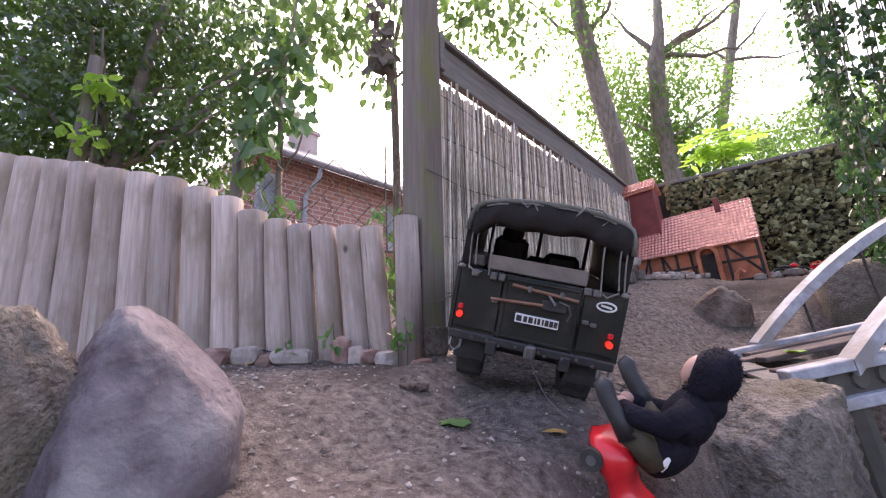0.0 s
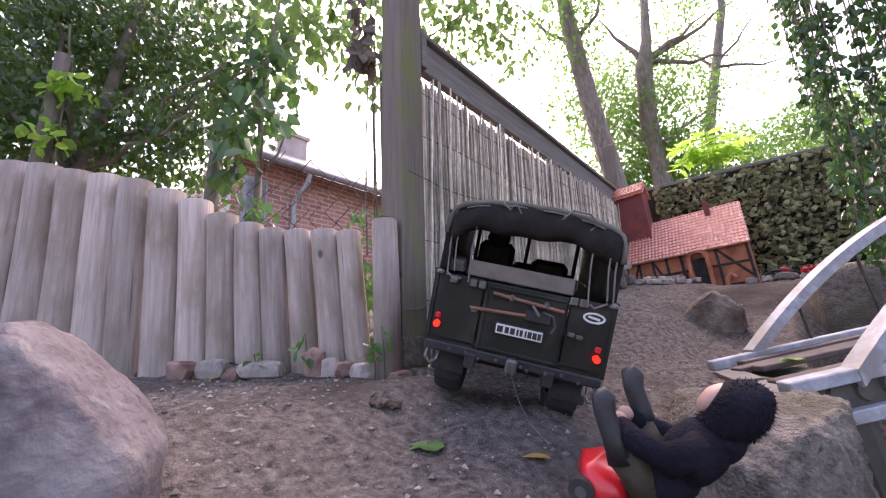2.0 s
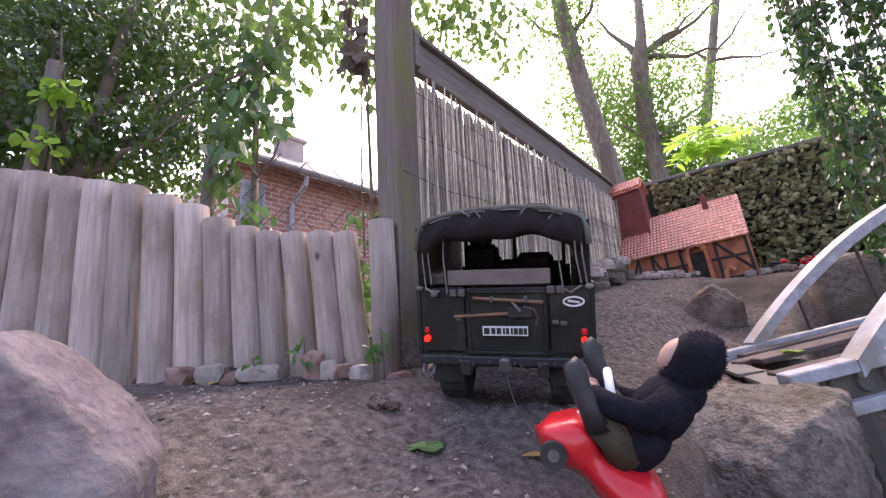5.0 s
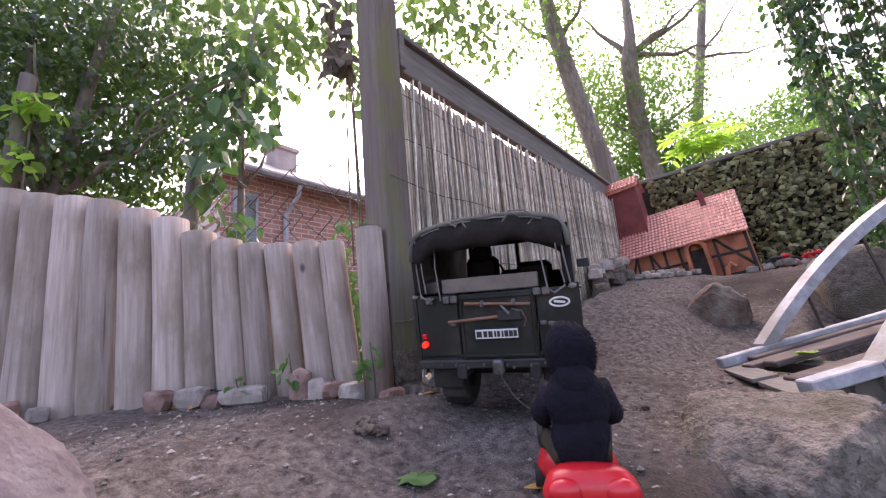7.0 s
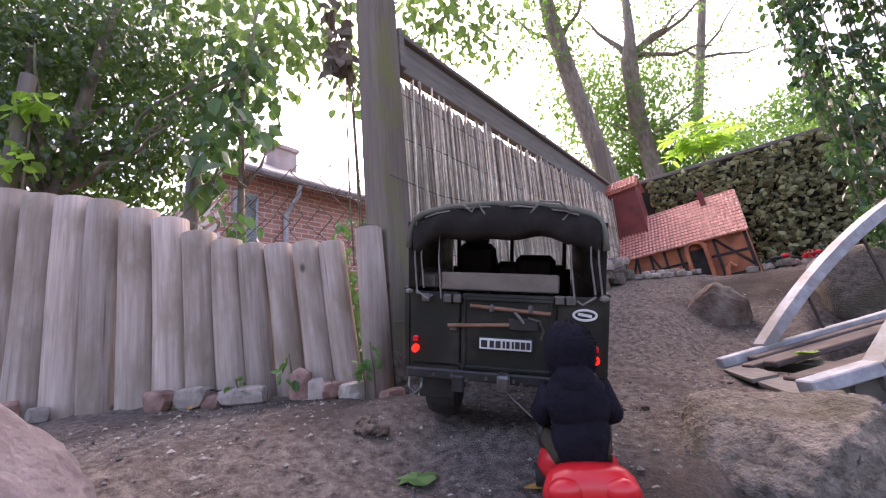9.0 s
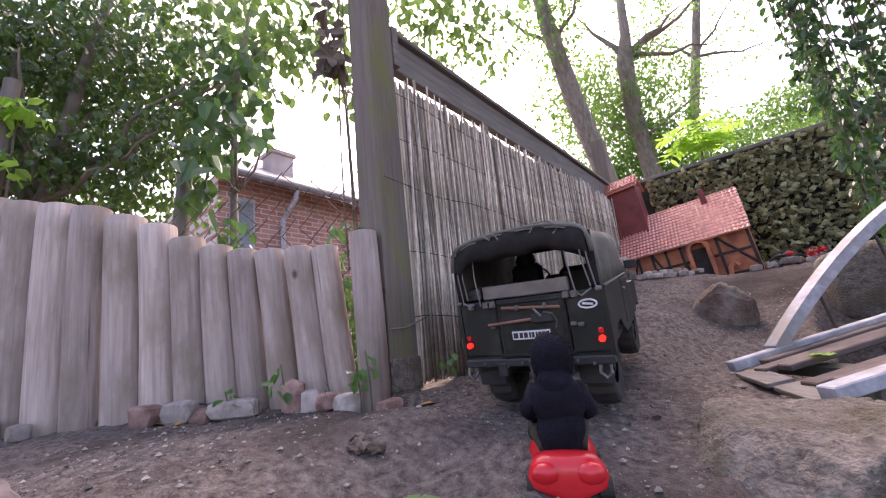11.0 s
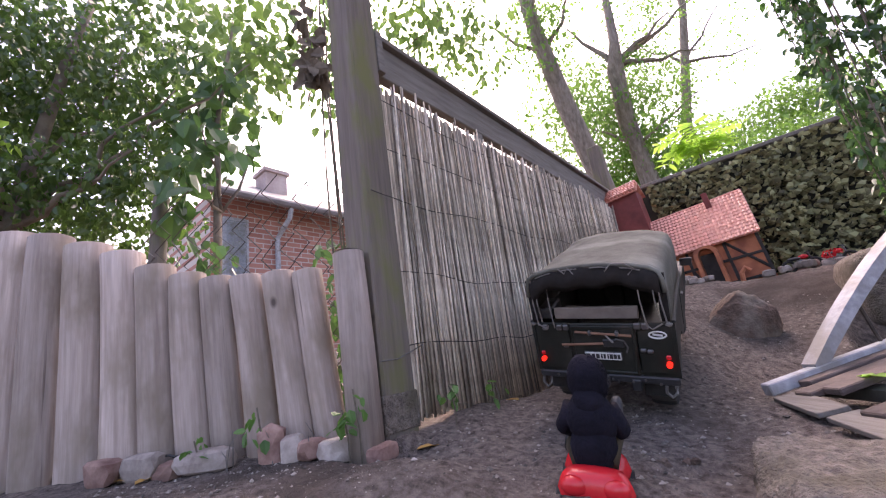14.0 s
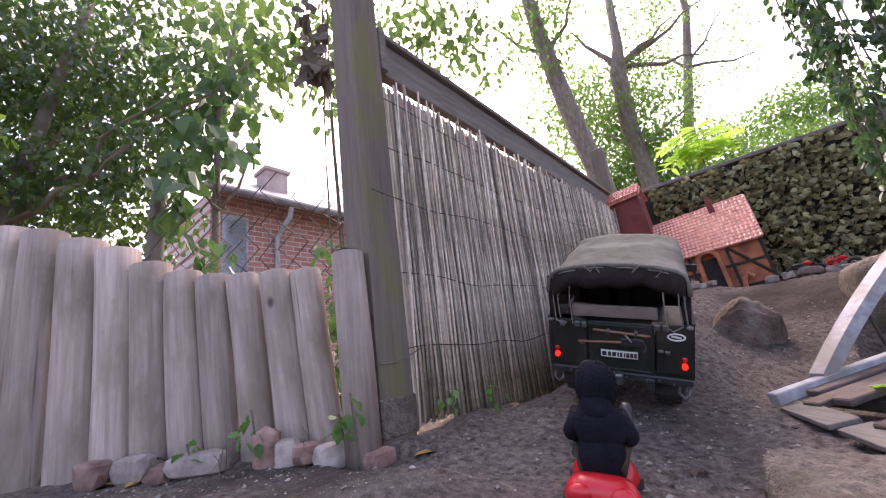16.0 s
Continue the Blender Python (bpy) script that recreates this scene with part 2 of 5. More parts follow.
def brickwork(name):
    m, nt, p = nodes_of(name)
    n, l = nt.nodes, nt.links
    tc = n.new("ShaderNodeTexCoord")
    mp = n.new("ShaderNodeMapping")
    mp.inputs["Rotation"].default_value = (radians(90), 0, 0)
    l.new(tc.outputs["Object"], mp.inputs["Vector"])
    b = n.new("ShaderNodeTexBrick")
    for key, value in (("Scale", 1.0), ("Brick Width", 0.25), ("Row Height", 0.08), ("Mortar Size", 0.008)):
        b.inputs[key].default_value = value
    b.inputs["Color1"].default_value, b.inputs["Color2"].default_value, b.inputs["Mortar"].default_value = (0.30, 0.12, 0.09, 1), (0.42, 0.20, 0.155, 1), (0.45, 0.40, 0.36, 1)
    l.new(mp.outputs[0], b.inputs["Vector"])
    l.new(b.outputs["Color"], p.inputs["Base Color"])
    p.inputs["Roughness"].default_value = 0.9
    return m


M_BRICKHOUSE = brickwork("far_brick")

# ---- builders ----
rng = random.Random(7)


def smooth(a, b, x):
    t = np.clip((np.asarray(x, float) - a) / (b - a), 0, 1)
    return t * t * (3 - 2 * t)


def mesh_of(name, bm, material, shade=False):
    me = bpy.data.meshes.new(name)
    bm.normal_update()
    bm.to_mesh(me)
    bm.free()
    for m in material if isinstance(material, (list, tuple)) else (material,):
        me.materials.append(m)
    if shade:
        me.shade_smooth()
    return me


def part(name, bm, material, parent, label="", shade=False, m=None):
    ob = new(name, mesh_of(name, bm, material, shade))
    ob.parent = parent
    if m is not None:
        ob.matrix_basis = m
    return tagged(ob, label) if label else ob


def thing(name, label, category, m=None, group="", kind=""):
    ob = new(name)
    ob.empty_display_size = 0.02
    if m is not None:
        ob.matrix_basis = m
    return tagged(ob, label, category, group, kind)


def solo(name, bm, material, label, category, m=None, group="", kind="", shade=False):
    ob = new(name, mesh_of(name, bm, material, shade))
    if m is not None:
        ob.matrix_basis = m
    return tagged(ob, label, category, group, kind)


def box(bm, centre, size, turn=None, bevel=0.0):
    m = Matrix.Translation(centre) @ (turn.to_4x4() if turn else Matrix()) @ Matrix.Diagonal((*size, 1))
    made = bmesh.ops.create_cube(bm, size=1, matrix=m)
    if bevel:
        edges = list({e for v in made["verts"] for e in v.link_edges})
        bmesh.ops.bevel(bm, geom=edges, offset=bevel, segments=1, affect="EDGES")
    return bm


def rod(bm, a, b, r1, r2=None, seg=8, cap=True):
    a, b = Vector(a), Vector(b)
    d = b - a
    m = Matrix.Translation((a + b) / 2) @ d.to_track_quat("Z", "Y").to_matrix().to_4x4()
    bmesh.ops.create_cone(bm, cap_ends=cap, segments=seg, radius1=r1, radius2=r1 if r2 is None else r2, depth=d.length, matrix=m)
    return bm


def tube(bm, points, radii, seg=8):
    """A tapered tube through the points."""
    rings = []
    pts = [Vector(p) for p in points]
    for i, p in enumerate(pts):
        d = (pts[min(i + 1, len(pts) - 1)] - pts[max(i - 1, 0)]).normalized()
        q = d.to_track_quat("Z", "Y")
        r = radii[i] if isinstance(radii, (list, tuple)) else radii
        rings.append([bm.verts.new(p + q @ Vector((r * math.cos(a), r * math.sin(a), 0))) for a in (2 * math.pi * k / seg for k in range(seg))])
    for u, v in zip(rings, rings[1:]):
        for k in range(seg):
            bm.faces.new((u[k], u[(k + 1) % seg], v[(k + 1) % seg], v[k]))
    bm.faces.new(rings[0][::-1])
    bm.faces.new(rings[-1])
    return bm


def rock(bm, centre, size, seed, sub=3, rough=0.22, turn=0.0, flat=0.0):
    made = bmesh.ops.create_icosphere(bm, subdivisions=sub, radius=1.0)
    r = Matrix.Rotation(turn, 3, "Z")
    for v in made["verts"]:
        p = v.co.copy()
        n = noise.fractal(p * 1.1 + Vector((seed * 7.3, seed * 3.1, 0)), 1.0, 2.0, 4)
        p = p * (1 + rough * n)
        if flat:
            p = Vector([math.copysign(abs(c) ** (1 - flat), c) for c in p])
        v.co = Vector(centre) + r @ Vector((p.x * size[0], p.y * size[1], p.z * size[2]))
    return bm


LEAF = ((0, 0, 0), (0.33, 0.28, 0.06), (0.26, 0.72, 0.03), (0, 1, -0.08), (-0.26, 0.72, 0.03), (-0.33, 0.28, 0.06), (0, 0.45, -0.04))
LEAF_FACES = ((0, 1, 6), (1, 2, 6), (2, 3, 6), (3, 4, 6), (4, 5, 6), (5, 0, 6))
SMALL_FACES = ((0, 1, 2, 3), (0, 3, 4, 5))


def leaf_mesh(name, clumps, material, seed, hang=0.35, detail=True, shape=LEAF):
    """Leaves scattered in clumps: centre, radii, count, leaf length."""
    r = np.random.default_rng(seed)
    base = np.array(shape)
    faces = LEAF_FACES if detail else SMALL_FACES
    verts, polys, count = [], [], 0
    for c, rad, num, size in clumps:
        pts = r.normal(size=(num, 3))
        pts /= np.linalg.norm(pts, axis=1, keepdims=True) + 1e-9
        pts *= r.random((num, 1)) ** 0.45
        lump = np.array([noise.noise(Vector(p) * 2.6 + Vector((seed, 0, 0))) for p in pts])
        pts = pts[lump > -0.16]
        for p in pts:
            at = np.array(c) + p * np.array(rad)
            turn = Euler((r.normal(-0.9, 0.6) * (1 - hang) - 1.2 * hang, r.normal(0, 0.5), r.random() * 6.28)).to_matrix()
            s = size * (0.6 + 0.8 * r.random())
            verts.append(base * s @ np.array(turn).T + at)
            polys += [tuple(i + count for i in f) for f in faces]
            count += len(base)
    me = bpy.data.meshes.new(name)
    me.from_pydata(np.concatenate(verts).tolist() if verts else [], [], polys)
    me.materials.append(material)
    return me


# ---- ground ----
PAL_A, PAL_D = np.array((-0.557, -0.346)), np.array((0.817, 0.577))


def ground_z(x, y):
    """Height of the sandy slope: low in front, rising along the reed fence to the toy house."""
    x, y = np.asarray(x, float), np.asarray(y, float)
    off = np.abs((x - PAL_A[0]) * -PAL_D[1] + (y - PAL_A[1]) * PAL_D[0])
    front = 1 - smooth(-0.12, 0.06, y)
    bank = np.where((x < 0.03) & (y > 0), np.exp(-((np.maximum(x, 0) / 0.1) ** 2)), np.exp(-((off / 0.14) ** 2)) * (1 - smooth(-0.05, 0.15, x)))
    mound = np.maximum(0.060 * np.maximum(bank, np.exp(-((np.maximum(x, 0) / 0.16) ** 2)) * smooth(-0.1, 0.1, y)), 0.056 * (1 - smooth(0.10, 0.34, x)) * front)
    z = -0.088 + mound + 0.007 * np.exp(-((off / 0.10) ** 2)) * (1 - smooth(-0.05, 0.15, x))
    z = z + 0.030 * smooth(-0.26, -0.10, y) * (1 - smooth(0.36, 0.50, x)) * smooth(0.04, 0.20, x)
    z = z + 0.328 * smooth(0.32, 1.7, y)
    z = z + 0.10 * np.exp(-(((x - 0.12) / 0.28) ** 2) - ((y - 0.80) / 0.34) ** 2)
    z = z - 0.06 * smooth(0.35, 0.6, x) * smooth(0.4, 0.8, y) * (1 - smooth(1.1, 1.5, y))
    z = z + 0.022 * np.exp(-(((x - 0.53) / 0.12) ** 2) - ((y - 0.42) / 0.2) ** 2)
    # washed-out gully along the foot of the reed mat
    wide = np.interp(y, (0.3, 0.5, 0.75), (0.27, 0.23, 0.13))
    gully = (1 - smooth(0.03, 1.0, x / wide)) * smooth(0.08, 0.30, y) * (1 - smooth(0.95, 1.3, y))
    z = z + (np.interp(y, (0.1, 0.28, 0.4, 0.63, 0.8, 1.3), (-0.012, -0.008, -0.022, -0.036, -0.01, 0.1)) - z) * gully
    z = z - 0.05 * np.exp(-(((x - 0.57) / 0.10) ** 2) - ((y + 0.38) / 0.10) ** 2)
    z = z - 0.06 * np.exp(-(((x - 0.555) / 0.065) ** 2) - ((y + 0.295) / 0.065) ** 2)
    z = z - 0.16 * smooth(0.575, 0.635, x) * smooth(-0.45, -0.32, y) * (1 - smooth(-0.04, 0.02, y))
    return z - 0.30 * smooth(0.70, 0.80, x) * smooth(-0.30, -0.05, y) * (1 - smooth(1.0, 1.25, y))


def rough_z(x, y):
    p = Vector((float(x), float(y), 0))
    n = 0.008 * noise.fractal(p * 7, 1.0, 2.0, 3) + 0.0055 * noise.fractal(p * 45, 0.6, 2.0, 3)
    return n


def ground_at(x, y):
    return float(ground_z(x, y)) + rough_z(x, y)


def build_ground():
    far = np.array([3.0, 4.5, 7, 12, 25, 60, 150, 400])
    xs = np.concatenate([-far[::-1] - 0.5, np.arange(-2.6, -1.0, 0.08), np.arange(-1.0, 1.3, 0.0125), np.arange(1.3, 2.6, 0.1), far + 0.5])
    ys = np.concatenate([-far[::-1], np.arange(-2.4, -0.9, 0.1), np.arange(-0.9, 2.15, 0.0125), np.arange(2.2, 2.9, 0.1), far + 0.5])
    gx, gy = np.meshgrid(xs, ys)
    gz = ground_z(gx, gy)
    near = (gx > -1.1) & (gx < 1.4) & (gy > -1) & (gy < 2.2)
    flat = gz.ravel().copy()
    for i in np.flatnonzero(near.ravel()):
        flat[i] += rough_z(gx.ravel()[i], gy.ravel()[i])
    nx, ny = len(xs), len(ys)
    verts = np.stack([gx.ravel(), gy.ravel(), flat], 1)
    i = np.arange(nx * ny).reshape(ny, nx)
    faces = np.stack([i[:-1, :-1], i[:-1, 1:], i[1:, 1:], i[1:, :-1]], -1).reshape(-1, 4)
    me = bpy.data.meshes.new("ground")
    me.from_pydata(verts.tolist(), [], faces.tolist())
    me.materials.append(M_SOIL)
    me.shade_smooth()
    tagged(new("ground", me), "grey-brown packed sandy soil sloping uphill", "ground", kind="structure")


build_ground()


def build_grit():
    r = np.random.default_rng(3)
    verts, faces = [], []
    oct_v = np.array(((1, 0, 0), (-1, 0, 0), (0, 1, 0), (0, -1, 0), (0, 0, 1), (0, 0, -1)), float)
    oct_f = ((0, 2, 4), (2, 1, 4), (1, 3, 4), (3, 0, 4), (2, 0, 5), (1, 2, 5), (3, 1, 5), (0, 3, 5))
    for k in range(15000):
        x, y = r.uniform(-0.35, 0.72), r.uniform(-0.55, 1.3)
        if x < 0.03 and y > -0.05:
            continue
        s = 0.0009 + 0.0045 * r.random() ** 7
        p = oct_v * s * r.uniform(0.6, 1.3, (6, 3)) * (1, 1, 0.7)
        a = r.random() * 6.28
        p = p @ np.array(((math.cos(a), -math.sin(a), 0), (math.sin(a), math.cos(a), 0), (0, 0, 1)))
        c = 6 * len(verts)
        verts.append(p + (x, y, ground_at(x, y) + s * 0.1))
        faces += [tuple(i + c for i in f) for f in oct_f]
    me = bpy.data.meshes.new("gravel")
    me.from_pydata(np.concatenate(verts).tolist(), [], faces)
    me.materials.append(M_PEBBLE)
    tagged(new("gravel", me), "scattered pale grit and crumbs of soil", "gravel", kind="stuff")


build_grit()

# ---- palisade of round logs ----
POLES = [(-0.93, 0.68, 0.10), (-0.82, 0.66, 0.105), (-0.72, 0.63, 0.10), (-0.615, 0.61, 0.10), (-0.513, 0.592, 0.098), (-0.42, 0.577, 0.096), (-0.315, 0.549, 0.102), (-0.216, 0.53, 0.098),
         (-0.127, 0.511, 0.088), (-0.026, 0.472, 0.094), (0.063, 0.438, 0.088), (0.146, 0.393, 0.082), (0.224, 0.363, 0.076), (0.292, 0.345, 0.07), (0.361, 0.337, 0.07), (0.434, 0.334, 0.072), (0.500, 0.328, 0.066)]


def palisade_log(k, s, top, wide):
    lean = 0.043 - 0.022 * float(smooth(-0.15, -0.5, s)) if s > -0.5 else 0.018
    foot = s + lean
    bx, by = PAL_A + PAL_D * foot
    tx, ty = PAL_A + PAL_D * s
    base = ground_at(bx, by) - 0.04
    bm = bmesh.new()
    r = wide / 2 * 0.965
    h = top - base
    seg, rows = 20, 9
    rings = []
    for i in range(rows + 3):
        f = min(i / rows, 1)
        rr = r * (1.0, 0.995, 0.90, 0.80)[max(0, i - rows + 1)] if i > rows - 1 else r
        z = h * f - (0.006 if i == rows - 1 else 0) + (0.002 if i > rows else 0)
        rr *= 1 + 0.02 * noise.noise(Vector((k * 3.1, z * 6, 1)))
        bow = 0.004 * math.sin(math.pi * f) * (1 if k % 2 else -1)
        rings.append([bm.verts.new((rr * math.cos(a) * (1 + 0.025 * noise.noise(Vector((k, math.cos(a) * 2, math.sin(a) * 2)))) + bow, rr * math.sin(a), z)) for a in (2 * math.pi * q / seg for q in range(seg))])
    for u, v in zip(rings, rings[1:]):
        for q in range(seg):
            bm.faces.new((u[q], u[(q + 1) % seg], v[(q + 1) % seg], v[q]))
    bm.faces.new(rings[-1])
    up = Vector((tx - bx, ty - by, h)).normalized()
    m = Matrix.Translation((bx, by, base)) @ Vector((0, 0, 1)).rotation_difference(up).to_matrix().to_4x4() @ Matrix.Rotation(k * 1.7, 4, "Z")
    solo("palisade_log", bm, M_LOG, "weathered grey round wooden log of a garden palisade", "log", m, "palisade logs", shade=True)


for k, (s, top, wide) in enumerate(POLES):
    palisade_log(k, s, top, wide)

# ---- fence post, half log, rail, brackets ----
bm = box(bmesh.new(), (-0.0425, 0.0425, 0.72), (0.085, 0.085, 1.5), bevel=0.005)
solo("fence_post", bm, M_POST, "tall square weathered timber fence post with green algae", "post")
bm = box(bmesh.new(), (-0.0425, 0.0425, 0.02), (0.090, 0.090, 0.07), bevel=0.003)
solo("post_shoe", bm, M_CONCRETE, "grey concrete-covered foot of the fence post", "post base")
bm = tube(bmesh.new(), [(-0.016, -0.034, -0.07), (-0.022, -0.034, 0.15), (-0.030, -0.034, 0.337), (-0.030, -0.034, 0.341)], [0.032, 0.032, 0.031, 0.027], 18)
solo("palisade_log", bm, M_LOG, "last weathered palisade log standing against the fence post", "log", None, "palisade logs", shade=True)

rail = thing("fence_rail", "weathered grey timber top rail with a cap board", "fence rail")
part("rail_board", box(bmesh.new(), (-0.030, 1.03, 0.885), (0.028, 1.88, 0.105), bevel=0.003), M_RAIL, rail)
part("cap_board", box(bmesh.new(), (-0.026, 1.03, 0.948), (0.050, 1.88, 0.017), bevel=0.002), M_RAIL, rail)
part("cleat", box(bmesh.new(), (-0.006, 0.095, 0.895), (0.018, 0.022, 0.13), bevel=0.002), M_RAIL, rail)
for y in (0.549, 1.007, 1.46):
    part("spacer", box(bmesh.new(), (-0.026, y, 0.818), (0.016, 0.035, 0.035), bevel=0.002), M_RAIL, rail)
bm = box(bmesh.new(), (-0.04, 2.0, 0.66), (0.08, 0.08, 1.25), bevel=0.005)
solo("fence_post", bm, M_POST, "far weathered timber post where the fences meet", "post")


# ---- reed mat ----
def build_reeds():
    fence = thing("reed_fence", "grey-brown reed mat tied with dark wire", "reed fence")


    def reed_foot(y):
        return max(ground_at(0.02, y) - 0.012, float(np.interp(y, (0.1, 0.19, 0.28), (0.004, 0.004, -0.02)))) + rng.uniform(-0.012, 0.010)

    kinds = []
    for k in range(6):
        bm = bmesh.new()
        seg = 5
        z0, z1 = 0.0, 1.0
        w = rng.uniform(-0.004, 0.004)
        tube(bm, [(0, 0, z0), (w, w, 0.35), (-w, 0.5 * w, 0.7), (0, 0, z1)], [0.0036, 0.0034, 0.0031, 0.0026], seg)
        kinds.append(mesh_of("reed", bm, M_REED, True))
    n = 300
    for i in range(n):
        y = 0.092 + 1.85 * i / n + rng.uniform(-0.003, 0.003)
        x = 0.004 + rng.uniform(-0.004, 0.004)
        low = reed_foot(y)
        high = 0.781 + 0.003 * math.sin(y * 9) + rng.uniform(-0.010, 0.006) + 0.034 * float(smooth(0.7, 1.4, y))
        ob = new("reed", kinds[i % 6])
        ob.parent = fence
        thick = rng.uniform(0.7, 1.25)
        ob.matrix_basis = Matrix.Translation((x, y, low)) @ Euler((rng.uniform(-0.025, 0.025) - 0.012, rng.uniform(-0.012, 0.012), rng.uniform(0, 6.28))).to_matrix().to_4x4() @ Matrix.Diagonal((thick, thick, high - low, 1))
    bm = bmesh.new()
    for i in range(1150):
        y = 0.088 + 1.86 * i / 1150 + rng.uniform(-0.002, 0.002)
        x = -0.004 + rng.uniform(-0.005, 0.002)
        low = reed_foot(y)
        high = 0.779 + rng.uniform(-0.022, 0.006) + 0.034 * float(smooth(0.7, 1.4, y))
        t = rng.uniform(-0.006, 0.006)
        rod(bm, (x, y, low), (x + rng.uniform(-0.006, 0.006), y + t, high), rng.uniform(0.0026, 0.0038), 0.0026, 4, False)
    tagged(part("reed_layer", bm, M_REEDS, fence), kind="stuff")
    for j, z in enumerate((0.14, 0.295, 0.477, 0.60, 0.72)):
        pts = []
        for i in range(75):
            y = 0.07 + 1.86 * i / 74
            zz = z + 0.012 * noise.noise(Vector((y * 5, j * 3.3, 0))) + 0.010 * abs(math.sin(y * 6 + j)) - 0.008 + 0.10 * z * float(smooth(0.6, 1.9, y)) * (1 - z)
            pts.append((0.0105 + 0.001 * math.sin(y * 40), y, zz))
        part("tie_wire", tube(bmesh.new(), pts, 0.0011, 5), M_WIRE, fence, "dark wavy tie wire")
    pts = [(0.006, 0.012, 0.477), (0.012, 0.045, 0.47), (0.012, 0.09, 0.468)]
    part("tie_wire", tube(bmesh.new(), pts, 0.0011, 5), M_WIRE, fence, "dark wavy tie wire")
    pts = [(0.003, -0.003, 0.118), (0.006, 0.04, 0.118), (0.008, 0.085, 0.132), (0.014, 0.105, 0.14)]
    part("tie_cord", tube(bmesh.new(), pts, 0.0013, 5), M_CORD, fence, "pale tie cord")


build_reeds()


# ---- camouflage wall ----
def build_camo():
    # backing wall whose colour carries the deep shade behind the net
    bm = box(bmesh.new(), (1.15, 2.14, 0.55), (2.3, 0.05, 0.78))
    solo("wall_north", bm, M_NETBACK, "board wall behind the camouflage net, coloured near black as shade", "wall", kind="structure")
    bm = box(bmesh.new(), (1.15, 2.13, 0.952), (2.3, 0.075, 0.022), bevel=0.003)
    solo("wall_cap", bm, M_RAIL, "weathered timber cap board on the wall", "cap board", kind="structure")
    net = thing("camouflage_net", "brown and green camouflage net hung over the wall", "camouflage net")
    r = np.random.default_rng(5)
    for strip in range(6):
        verts, faces = [], []
        for k in range(1150):
            x, z = 0.18 + 0.3 * (strip + r.random() * 1.04), r.uniform(0.2, 0.925)
            s = r.uniform(0.010, 0.027)
            y = 2.10 - r.random() * 0.035 - 0.02 * (0.5 + 0.5 * noise.noise(Vector((x * 5, z * 5, 0))))
            turn = np.array(Euler((r.normal(0.5, 0.5), r.normal(0, 0.7), r.normal(0, 0.6))).to_matrix())
            shape = np.array(((-1, 0.25, -0.1), (-0.3, -0.25, 0.35), (0.5, 0, 0.55), (1, 0.3, 0.15), (0.45, -0.1, -0.5), (-0.4, 0.15, -0.45))) * s
            c = 6 * len(verts)
            verts.append(shape @ turn.T + (x, y, z))
            faces += [(c, c + 1, c + 5), (c + 1, c + 2, c + 4, c + 5), (c + 2, c + 3, c + 4)]
        me = bpy.data.meshes.new("net_panel")
        me.from_pydata(np.concatenate(verts).tolist(), [], faces)
        me.materials.append(M_NET)
        ob = new("net_panel", me)
        ob.parent = net
        tagged(ob, "net panel with cut cloth flaps in olive and brown", kind="stuff")


build_camo()


# ---- toy half-timbered house ----
def build_house():
    house = thing("toy_house", "orange half-timbered model house with red tiled roof", "model house", pose(0.335, 1.93, 0.235, 0, -4.5, -1))
    w, d, e, rz = 0.29, 0.165, 0.215, 0.445
    bm = box(bmesh.new(), (0, 0, e / 2 - 0.03), (2 * w, 2 * d, e + 0.06))
    v = [bm.verts.new(p) for p in ((-w, -d, e), (-w, d, e), (-w, 0, rz - 0.02), (w, -d, e), (w, d, e), (w, 0, rz - 0.02))]
    for f in ((0, 1, 2), (3, 5, 4), (0, 2, 5, 3), (1, 4, 5, 2)):
        bm.faces.new([v[i] for i in f])
    part("wall", bm, M_HOUSEWALL, house)
    y = -d - 0.003
    for x in (-0.285, -0.215, -0.145, -0.075, -0.005, 0.155, 0.285):
        part("timber", box(bmesh.new(), (x, y, e / 2), (0.013, 0.010, e), bevel=0.001), M_BEAM, house)
    for z in (0.006, 0.11, 0.205):
        part("timber", box(bmesh.new(), (0, y - 0.001, z), (2 * w, 0.009, 0.012), bevel=0.001), M_BEAM, house)
    for x0, x1, z0, z1 in ((-0.285, -0.215, 0.02, 0.2), (-0.075, -0.145, 0.02, 0.2), (0.155, 0.285, 0.2, 0.03), (0.02, -0.005, 0.02, 0.11)):
        part("timber", rod(bmesh.new(), (x0, y + 0.001, z0), (x1, y + 0.001, z1), 0.0065, seg=6), M_BEAM, house)
    # roof boards and tiles
    slope = math.atan2(rz - e + 0.02, d + 0.03)
    ln = math.hypot(rz - e + 0.02, d + 0.03)
    for side in (-1, 1):
        t = Matrix.Rotation(slope * -side, 3, "X")
        part("roof", box(bmesh.new(), (0, side * (d + 0.03) / 2, (rz + e - 0.02) / 2), (2 * w + 0.02, ln, 0.006), t), M_TILE, house)
    rows, cols = 13, 34
    bm = bmesh.new()
    tw, tl = (2 * w + 0.03) / cols, ln / rows * 1.18
    sec = [(-0.5, 0.0), (-0.3, 0.0), (-0.15, 0.003), (0.1, 0.0055), (0.35, 0.003), (0.5, 0.0005)]
    va = [bm.verts.new((a * tw * 1.06, 0, b)) for a, b in sec]
    vb = [bm.verts.new((a * tw * 1.06, -tl, b + 0.0045)) for a, b in sec]
    vc = [bm.verts.new((a * tw * 1.06, -tl, b + 0.0005)) for a, b in sec]
    for i in range(5):
        bm.faces.new((va[i], vb[i], vb[i + 1], va[i + 1]))
